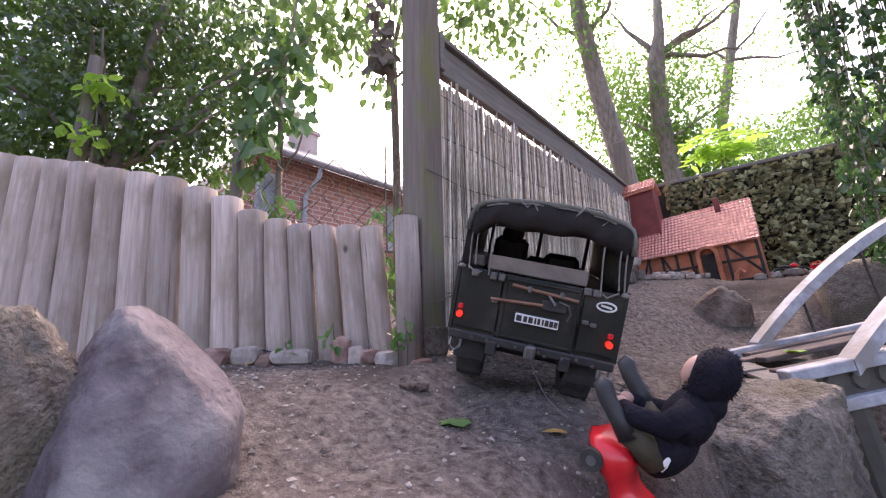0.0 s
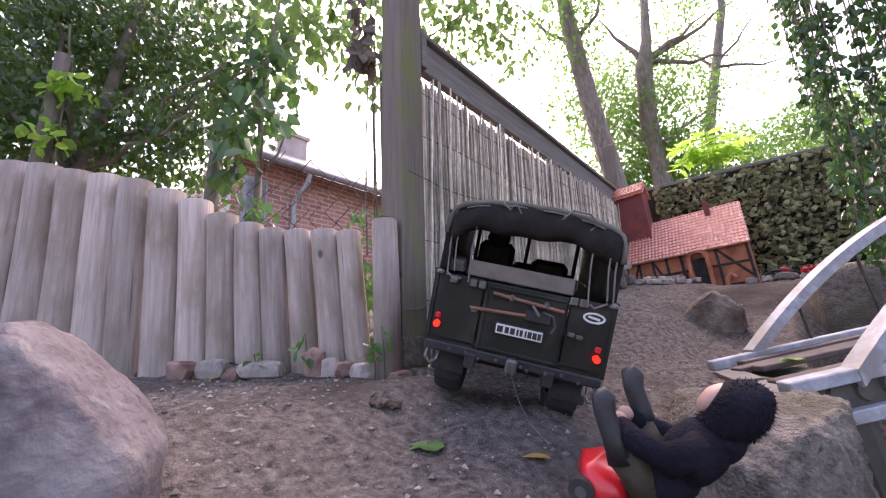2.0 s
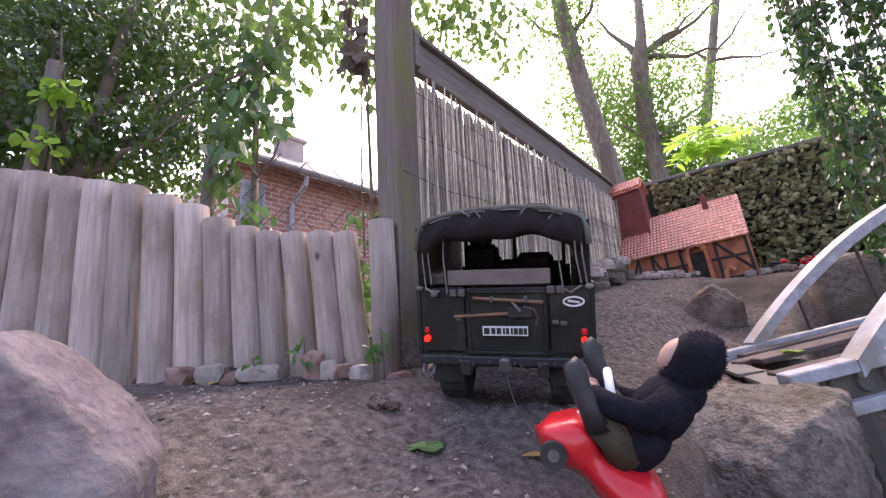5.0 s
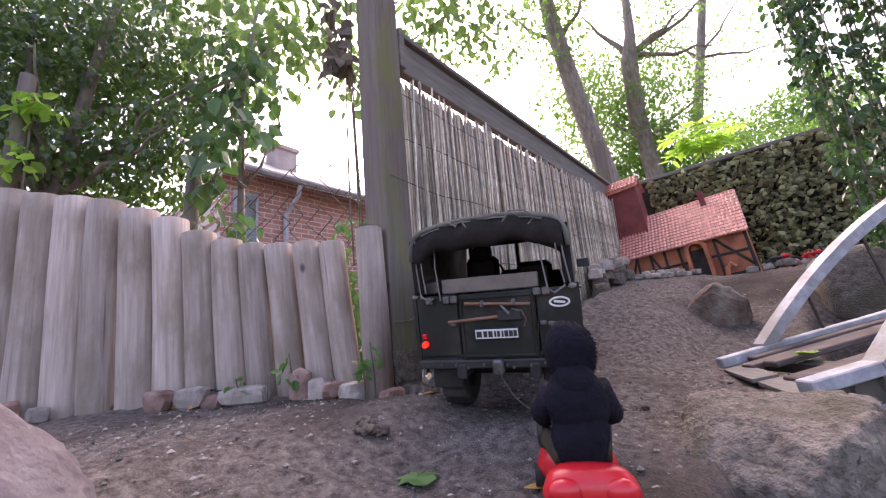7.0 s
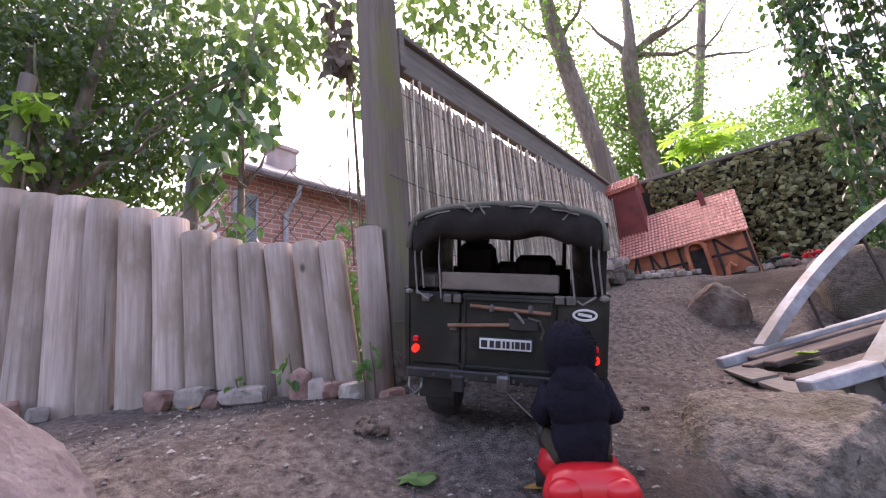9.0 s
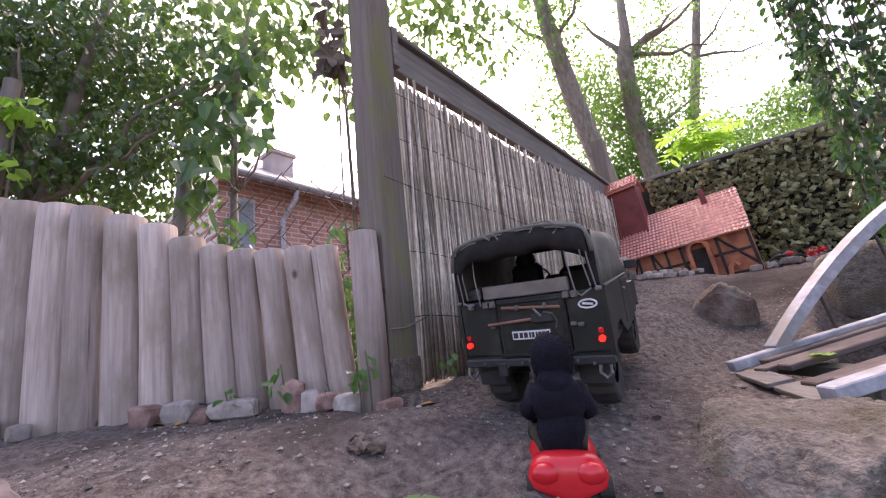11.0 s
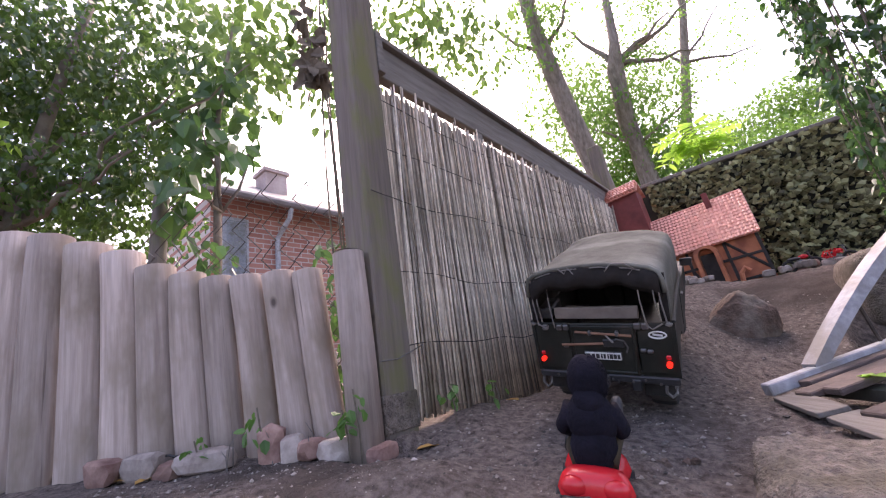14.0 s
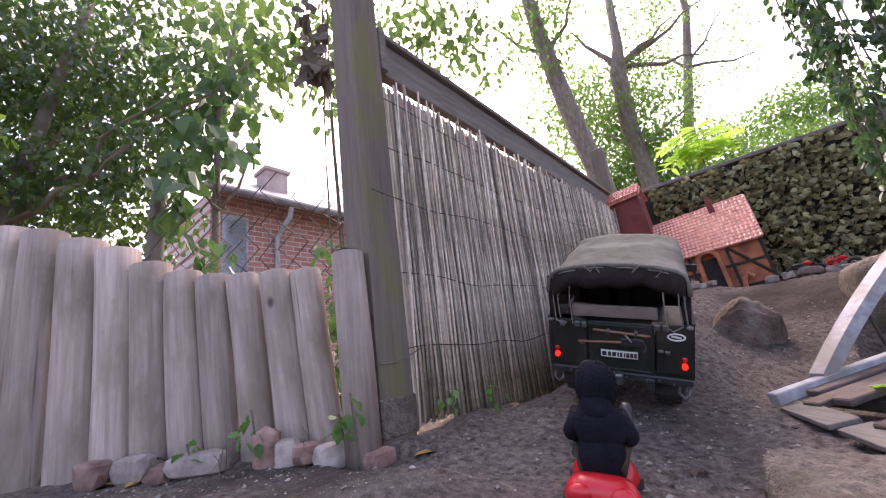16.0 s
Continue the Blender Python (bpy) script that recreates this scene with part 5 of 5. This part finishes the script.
    # door, handle, mirror on the sides
    for side in (-1, 1):
        d = part("door", kbox(bmesh.new(), (side * 0.80, 1.72, 0.98), (0.03, 0.74, 0.54), bevel=0.01), M_OLIVE, truck)
        part("handle", kbox(bmesh.new(), (side * 0.825, 1.48, 1.12), (0.03, 0.12, 0.03), bevel=0.005), M_STEEL, d)
        part("wing_mirror", kbox(bmesh.new(), (side * 0.90, 2.12, 1.40), (0.16, 0.03, 0.12), bevel=0.01), M_BLACK, truck)
    # wheels
    wheels = []
    for x, y in ((-0.56, 0.62), (0.56, 0.62), (-0.60, 2.86), (0.60, 2.86)):
        bm = bmesh.new()
        prof = [(0.20, -0.12), (0.34, -0.145), (0.39, -0.13), (0.405, -0.08), (0.41, 0.0), (0.405, 0.08), (0.39, 0.13), (0.34, 0.145), (0.20, 0.12)]
        rings = []
        seg = 36
        for q in range(seg):
            a = 2 * math.pi * q / seg
            rings.append([bm.verts.new(sc(w, (r - (0.018 if (q % 2 and r > 0.36) else 0)) * math.cos(a), (r - (0.018 if (q % 2 and r > 0.36) else 0)) * math.sin(a))) for r, w in prof])
        for q in range(seg):
            u, v = rings[q], rings[(q + 1) % seg]
            for i in range(len(prof) - 1):
                bm.faces.new((u[i], u[i + 1], v[i + 1], v[i]))
        wheel = new("wheel")
        wheel.parent = truck
        wheel.matrix_basis = pose(*sc(x, y, 0.385))
        part("tyre", bm, M_RUBBER, wheel, "black knobbly rubber tyre")
        s = 1 if x > 0 else -1
        bm = krod(bmesh.new(), (0.06 * s - 0.02, 0, 0), (0.06 * s + 0.02, 0, 0), 0.21, 24)
        krod(bm, (0.06 * s, 0, 0), (0.12 * s, 0, 0), 0.07, 10)
        for i in range(5):
            a = 2 * math.pi * i / 5
            krod(bm, (0.08 * s, 0.11 * math.cos(a), 0.11 * math.sin(a)), (0.095 * s, 0.11 * math.cos(a), 0.11 * math.sin(a)), 0.014, 6)
        part("rim", bm, M_OLIVE, wheel, "dark olive steel rim")
        wheels.append((wheel, x, y))
    return truck, wheels


truck, wheels = build_truck()


# ---- ride-on toy car and doll ----
def build_toy_car():
    car = thing("toy_ride_on_car", "shiny red plastic ride-on toy car", "toy car")
    bm = bmesh.new()
    prof = [(-0.066, 0.020, 0.034), (-0.060, 0.050, 0.046), (-0.035, 0.056, 0.047), (-0.012, 0.044, 0.040), (0.012, 0.042, 0.038), (0.030, 0.056, 0.046), (0.052, 0.052, 0.046), (0.068, 0.032, 0.040), (0.072, 0.022, 0.030)]
    ring = []
    for y, z, w in prof:
        sec = [(-1, 0.25), (-0.98, 0.7), (-0.8, 0.95), (-0.4, 1.04), (0.4, 1.04), (0.8, 0.95), (0.98, 0.7), (1, 0.25)]
        ring.append([bm.verts.new((w * a * 0.92, y, 0.019 + (max(z, 0.030) - 0.019) * (b - 0.25) / 0.79)) for a, b in sec])
    for u, v in zip(ring, ring[1:]):
        for i in range(8):
            bm.faces.new((u[i], u[(i + 1) % 8], v[(i + 1) % 8], v[i]))
    bm.faces.new(ring[0])
    bm.faces.new(ring[-1][::-1])
    bmesh.ops.recalc_face_normals(bm, faces=bm.faces)
    bmesh.ops.subdivide_edges(bm, edges=bm.edges[:], cuts=1, use_grid_fill=True, smooth=0.6)
    part("body", bm, M_REDPLASTIC, car, shade=True)
    for x in (-0.042, 0.042):
        for y in (-0.042, 0.046):
            bm = rod(bmesh.new(), (x - 0.008, y, 0.0135), (x + 0.008, y, 0.0135), 0.0135, seg=20)
            w = part("wheel", bm, M_RUBBER, car, "black toy wheel")
            s = 0.010 if x > 0 else -0.010
            part("hub", rod(bmesh.new(), (x + s * 0.6, y, 0.0135), (x + s * 0.92, y, 0.0135), 0.006, seg=12), M_STEEL, w)
    for x in (-0.026, 0.026):
        part("bumper_bulge", rock(bmesh.new(), (x, -0.060, 0.036), (0.018, 0.012, 0.014), 1, 2, 0.0), M_REDPLASTIC, car, shade=True)
    bm = bmesh.new()
    ringp = [Vector((0.026 * math.cos(a), 0.034 + 0.018 * math.sin(a), 0.092 + 0.018 * math.sin(a))) for a in np.linspace(0, 2 * math.pi, 21)]
    tube(bm, ringp, 0.005, 8)
    rod(bm, (0, 0.046, 0.05), (0, 0.034, 0.092), 0.006)
    rod(bm, (-0.025, 0.034, 0.092), (0.025, 0.034, 0.092), 0.005)
    part("steering_wheel", bm, M_WHITEPLASTIC, car, "white toy steering wheel", True)
    return car


def build_doll():
    bm = bmesh.new()

    def blob(c, s, seed, mat, rough=0.10, sub=3):
        n0 = len(bm.faces)
        rock(bm, c, s, seed, sub, rough)
        bm.faces.ensure_lookup_table()
        for f in bm.faces[n0:]:
            f.material_index, f.smooth = mat, True

    def limb(pts, radii, mat):
        n0 = len(bm.faces)
        tube(bm, pts, radii, 12)
        bm.faces.ensure_lookup_table()
        for f in bm.faces[n0:]:
            f.material_index, f.smooth = mat, True

    def fur(c, s, count, seed, long):
        r = random.Random(seed)
        for _ in range(count):
            d = Vector((r.gauss(0, 1), r.gauss(0, 1), r.gauss(0, 1))).normalized()
            if d.y > 0.75:
                continue
            root = Vector((c[0] + d.x * s[0] * 0.97, c[1] + d.y * s[1] * 0.97, c[2] + d.z * s[2] * 0.97))
            side = d.orthogonal().normalized() * 0.0005
            side.rotate(Matrix.Rotation(r.uniform(0, 6.28), 3, d))
            tip = root + (d + Vector((r.uniform(-0.6, 0.6), r.uniform(-0.6, 0.6), r.uniform(-1.2, 0.0)))).normalized() * long * r.uniform(0.5, 1.1)
            bm.faces.new([bm.verts.new(p) for p in (root - side, root + side, tip)])

    blob((0, -0.010, 0.070), (0.040, 0.025, 0.042), 3, 0)
    blob((0, -0.009, 0.106), (0.045, 0.024, 0.036), 4, 0)
    blob((0, -0.006, 0.158), (0.036, 0.023, 0.035), 6, 0, 0.12)
    blob((0, 0.011, 0.155), (0.018, 0.010, 0.019), 7, 1, 0.04)
    blob((0, -0.018, 0.131), (0.028, 0.015, 0.020), 8, 0)
    fur((0, -0.006, 0.158), (0.036, 0.023, 0.035), 2600, 5, 0.005)
    fur((0, -0.009, 0.106), (0.045, 0.024, 0.036), 1200, 6, 0.003)
    for s in (-1, 1):
        limb([(s * 0.034, -0.008, 0.120), (s * 0.050, 0.002, 0.092), (s * 0.044, 0.030, 0.080), (s * 0.026, 0.044, 0.078)], [0.015, 0.015, 0.012, 0.009], 0)
        blob((s * 0.022, 0.048, 0.079), (0.008, 0.008, 0.008), 9, 1, 0.1, 2)
        k = 0.024 if s > 0 else 0.0
        limb([(s * 0.022, -0.008, 0.050), (s * 0.034, 0.012, 0.058 + k * 0.6), (s * 0.044, 0.028, 0.058 + k)], [0.018, 0.0155, 0.0120], 3)
        limb([(s * 0.044, 0.022, 0.055 + k), (s * 0.045, 0.040, 0.066 + k), (s * 0.045, 0.060, 0.077 + k), (s * 0.045, 0.071, 0.087 + k), (s * 0.045, 0.071, 0.096 + k)], [0.0120, 0.0105, 0.0105, 0.0115, 0.007], 2)
    bm.transform(Matrix.Diagonal((0.66, 0.88, 0.86, 1)))
    ob = new("doll", mesh_of("doll", bm, [M_FUR, M_FACE, M_BLACK, M_TROUSERS]))
    return tagged(ob, "doll in a dark hooded coat seated on the toy car", "doll")


toy_car = build_toy_car()
doll = build_doll()
for ob in toy_car.children_recursive:
    ob.data.transform(Matrix.Diagonal((0.85, 0.76, 0.80, 1)))
bm = tube(bmesh.new(), [(0.003 * math.sin(3 * f), 0.15 * f, -0.012 * math.sin(math.pi * f)) for f in np.linspace(0, 1, 12)], 0.0009, 6)
rope = solo("tow_rope", bm, M_STEEL, "thin grey tow rope behind the truck", "rope", shade=True)

# ---- small plants and leaves ----
SPRIGS = [(-0.155, -0.155, 0.10), (-0.02, -0.07, 0.09), (0.055, 0.13, 0.08), (0.075, 0.26, 0.06), (-0.26, -0.22, 0.06), (0.0, -0.06, 0.13)]
for k, (x, y, h) in enumerate(SPRIGS):
    weed = thing("weed", "small green weed sprouting at the fence foot", "weed", pose(x, y, ground_at(x, y) - 0.005), "weeds")
    part("stem", tube(bmesh.new(), [(0, 0, 0), (0.008, -0.006, h * 0.5), (0.004, -0.012, h)], 0.0016, 5), M_TWIG, weed)
    ob = new("leaves", leaf_mesh("leaves", [((0.004, -0.012, h * 0.75), (0.03, 0.025, h * 0.35), 14, 0.021)], M_WEED, 200 + k, 0.2))
    ob.parent = weed


bm = bmesh.new()
pts = []
for f in np.linspace(0, 1, 12):
    p = PAL_A + PAL_D * (0.20 + 0.11 * f) + np.array((PAL_D[1], -PAL_D[0])) * 0.062
    pts.append((p[0], p[1], ground_at(p[0], p[1]) + 0.004 + 0.034 * math.sin(math.pi * f) ** 0.6))
solo("cable", tube(bm, pts, 0.0022, 6), M_BLACK, "short loop of black cable at the palisade foot", "cable", shade=True)
r = random.Random(77)
for k in range(9):
    s0 = r.uniform(0.36, 0.56)
    p = PAL_A + PAL_D * s0 + np.array((PAL_D[1], -PAL_D[0])) * r.uniform(0.06, 0.09)
    z0 = ground_at(p[0], p[1]) - 0.004
    q = (r.uniform(-0.03, 0.03), r.uniform(-0.02, 0.02), r.uniform(0.03, 0.08))
    bm = tube(bmesh.new(), [(p[0], p[1], z0), (p[0] + q[0] * 0.3, p[1] + q[1] * 0.3, z0 + q[2] * 0.7), (p[0] + q[0], p[1] + q[1], z0 + q[2])], [0.0011, 0.0009, 0.0005], 4)
    solo("dry_stalk", bm, M_CORD, "thin dry grass stalk among the edging stones", "grass stalk", None, "dry stalks")


def loose_leaf(name, x, y, size, material, label, turn, shape, z=None):
    bm = bmesh.new()
    vs = [bm.verts.new((px * size, py * size, pz * size)) for px, py, pz in shape]
    mid = bm.verts.new((0, 0.45 * size, 0.02 * size))
    for i in range(len(vs)):
        bm.faces.new((vs[i], vs[(i + 1) % len(vs)], mid))
    ob = solo(name, bm, material, label, "leaf", Matrix.Translation((x, y, ground_at(x, y) + 0.004 if z is None else z)) @ Matrix.Rotation(turn, 4, "Z"), "fallen leaves")
    thick(ob, 0.0005)


LOBED = [(0, 0, 0), (0.25, 0.05, 0.05), (0.3, 0.25, 0.08), (0.5, 0.35, 0.02), (0.3, 0.55, 0.06), (0.35, 0.8, 0.0), (0.12, 0.75, 0.05), (0, 1, 0), (-0.12, 0.75, 0.05), (-0.35, 0.8, 0.0), (-0.3, 0.55, 0.06), (-0.5, 0.35, 0.02), (-0.3, 0.25, 0.08), (-0.25, 0.05, 0.05)]
OVAL = [(0, 0, 0), (0.2, 0.2, 0.06), (0.25, 0.5, 0.08), (0.16, 0.8, 0.05), (0, 1, 0), (-0.16, 0.8, 0.05), (-0.25, 0.5, 0.08), (-0.2, 0.2, 0.06)]
loose_leaf("fallen_leaf", 0.33, -0.262, 0.055, M_WEED, "green lobed leaf fallen on the soil", 1.2, LOBED)
loose_leaf("fallen_leaf", 0.690, 0.440, 0.045, M_FERN, "fresh green leaf fallen on the bridge deck", 0.5, LOBED, -0.018)
loose_leaf("fallen_leaf", 0.455, -0.205, 0.032, M_DEADLEAF, "yellow fallen leaf on the soil", 2.0, OVAL)
for k, (x, y) in enumerate(((-0.38, -0.31), (-0.36, -0.30), (-0.33, -0.27), (0.05, 0.02), (0.07, 0.35))):
    loose_leaf("fallen_leaf", x, y, 0.045, M_DEADLEAF, "orange-brown dead leaf at the fence foot", k * 1.9, OVAL)
for k, (x, y, s) in enumerate(((0.185, -0.235, 0.011), (0.205, -0.222, 0.009), (0.172, -0.222, 0.007), (0.42, 0.12, 0.006), (0.45, 0.15, 0.006))):
    solo("clod", craggy(rock(bmesh.new(), (x, y, ground_at(x, y) + s * 0.3), (s * 1.5, s, s * 0.8), 60 + k, 4, 0.7, k), s * 0.35, s * 0.5), M_DARKROCK, "dark clod of earth on the soil", "clod", shade=True)

# ---- what moves ----
TRUCK = [(0, 0.3613, -0.1727, -0.0685, 13.2, 13.6, 32.8), (0.5, 0.358, -0.167, -0.0685, 13.2, 14.2, 32.7), (1.5, 0.3545, -0.161, -0.0689, 13.2, 14.85, 32.5), (2.1, 0.355, -0.162, -0.0690, 13.3, 14.6, 32.5),
         (2.8, 0.365, -0.171, -0.0720, 14.2, 11.0, 33.0), (3.5, 0.3709, -0.1759, -0.0735, 14.5, 9.95, 33.2), (4.2, 0.3703, -0.1664, -0.0788, 16.0, 5.5, 30.9), (5.2, 0.352, -0.13, -0.070, 13.5, 3.5, 26.0), (6.3, 0.3252, -0.0853, -0.0598, 11.8, 1.9, 21.8),
         (7, 0.3239, -0.087, -0.0598, 10.5, 2.6, 21.5), (7.7, 0.326, -0.09, -0.0605, 10.2, 2.8, 21.5), (8.5, 0.3509, -0.1392, -0.0678, 10.5, 6.1, 23.5), (8.9, 0.359, -0.156, -0.0692, 14.0, 8.3, 29.0), (9.2, 0.3615, -0.1593, -0.0698, 15.2, 8.8, 31.0),
         (10.2, 0.345, -0.07, -0.063, 11.0, 4.5, 20.0), (11.3, 0.3139, 0.0575, -0.0554, 8.8, 1.9, 8.0), (12.0, 0.3039, 0.1292, -0.0588, 13.1, 4.4, 7.0), (12.5, 0.3008, 0.1961, -0.0544, 16.5, 5.3, 5.2), (13.0, 0.308, 0.212, -0.0525, 15.0, 6.9, 4.6),
         (13.5, 0.310, 0.246, -0.053, 17.0, 8.5, 5.0), (14.0, 0.300, 0.295, -0.050, 21.0, 9.3, 6.5), (14.5, 0.293, 0.328, -0.049, 23.5, 9.8, 8.0), (15.2, 0.295, 0.333, -0.043, 22.6, 11.5, 10.5), (16, 0.2973, 0.3384, -0.0382, 22.1, 12.8, 12.1)]
# ride-on car: upright poses (x, y, z, pitch, roll, yaw) and tipped ones
R_, A_, Z_ = Vector((0.752, 0.657, 0)).normalized(), Vector((-0.657, 0.752, 0)).normalized(), Vector((0, 0, 1))


def tipped(x, y, z, phi, turn=0):
    """The toy car facing across the slope, turned uphill by turn degrees and tipped backwards by phi degrees."""
    c, s = math.cos(radians(phi)), math.sin(radians(phi))
    ahead = -R_ * math.cos(radians(turn)) + A_ * math.sin(radians(turn))
    fwd, up = ahead * c + Z_ * s, Z_ * c - ahead * s
    m = Matrix((fwd.cross(up), fwd, up)).transposed().to_4x4()
    m.translation = (x, y, z)
    return m


def motions():
    truck_rows = [(t, pose(*row)) for t, *row in TRUCK]
    walk(truck, truck_rows)
    gone, turned = 0.0, []
    for i, (t, x, y, z, *_rest) in enumerate(TRUCK):
        if i:
            _, x0, y0, z0, *r0 = TRUCK[i - 1]
            yaw = radians((r0[2] + _rest[2]) / 2)
            gone += (x - x0) * -math.sin(yaw) + (y - y0) * math.cos(yaw)
        turned.append((t, -math.degrees(gone / (0.385 * K))))
    for wheel, x, y in wheels:
        walk(wheel, [(t, pose(*sc(x, y, 0.385), a, 0, 0)) for t, a in turned])
    reared = [(0, tipped(0.521, -0.268, -0.116, 76, 36)), (1.5, tipped(0.520, -0.262, -0.113, 76, 36)), (2.3, tipped(0.520, -0.256, -0.115, 82, 36)), (2.6, tipped(0.520, -0.255, -0.113, 84, 36)),
              (2.9, tipped(0.523, -0.252, -0.111, 88, 36)), (3.3, tipped(0.527, -0.251, -0.101, 88, 36)), (4.2, tipped(0.526, -0.252, -0.101, 88, 36))]
    leaning = [(0, tipped(0.543, -0.268, -0.108, 37, 34)), (0.5, tipped(0.541, -0.270, -0.103, 40, 34)), (1.5, tipped(0.536, -0.270, -0.096, 45, 34)), (2.3, tipped(0.536, -0.268, -0.098, 50, 34)), (2.6, tipped(0.536, -0.268, -0.097, 54, 34)),
               (2.9, tipped(0.530, -0.273, -0.090, 76, 32)), (3.3, tipped(0.528, -0.277, -0.082, 80, 32)), (4.2, tipped(0.527, -0.277, -0.082, 80, 32))]
    later = [(4.9, tipped(0.530, -0.29, -0.075, 50, 20)), (5.5, tipped(0.510, -0.25, -0.088, 8, 45)), (5.9, pose(0.500, -0.23, -0.088, 4, 0, 60)), (6.3, pose(0.491, -0.218, -0.088, 4, 2, 32)),
             (9.2, pose(0.491, -0.218, -0.088, 4, 2, 32)), (10.2, pose(0.455, -0.170, -0.088, 4, 2, 30)), (11.3, pose(0.413, -0.117, -0.088, 4, 2, 28)), (12.0, pose(0.395, -0.080, -0.086, 4, 2, 26)), (12.5, pose(0.384, -0.056, -0.084, 4, 2, 26)), (13.0, pose(0.377, -0.040, -0.081, 4, 3, 24)),
             (13.5, pose(0.374, -0.020, -0.078, 4, 5, 22)), (14.0, pose(0.375, -0.004, -0.075, 4, 8, 18)), (14.5, pose(0.374, 0.008, -0.074, 4, 8, 16)), (16, pose(0.374, 0.009, -0.074, 4, 8, 16))]
    toy, sat = reared + later, leaning + later
    walk(toy_car, toy)
    walk(doll, sat)
    rows = []
    for t in (0, 1.5, 2.6, 3.5, 4.2, 5.2, 6.3, 7.7, 8.5, 9.2, 10.2, 11.3, 12.5, 13.5, 14.5, 16):
        a = Matrix(between(truck_rows, t)) @ Vector(sc(0.02, -0.12, 0.55))
        b = between(toy, t) @ Vector((-0.020, 0.035, 0.066)) if t > 5.5 else a + Vector((0.10, -0.10, -0.055))
        rows.append((t, Matrix.Translation(a) @ (b - a).to_track_quat("Y", "Z").to_matrix().to_4x4()))
    walk(rope, rows)


def between(rows, t):
    """A pose between two rows."""
    for (t0, m0), (t1, m1) in zip(rows, rows[1:]):
        if t0 <= t <= t1:
            return m0.lerp(m1, (t - t0) / (t1 - t0))
    return rows[-1][1]


motions()
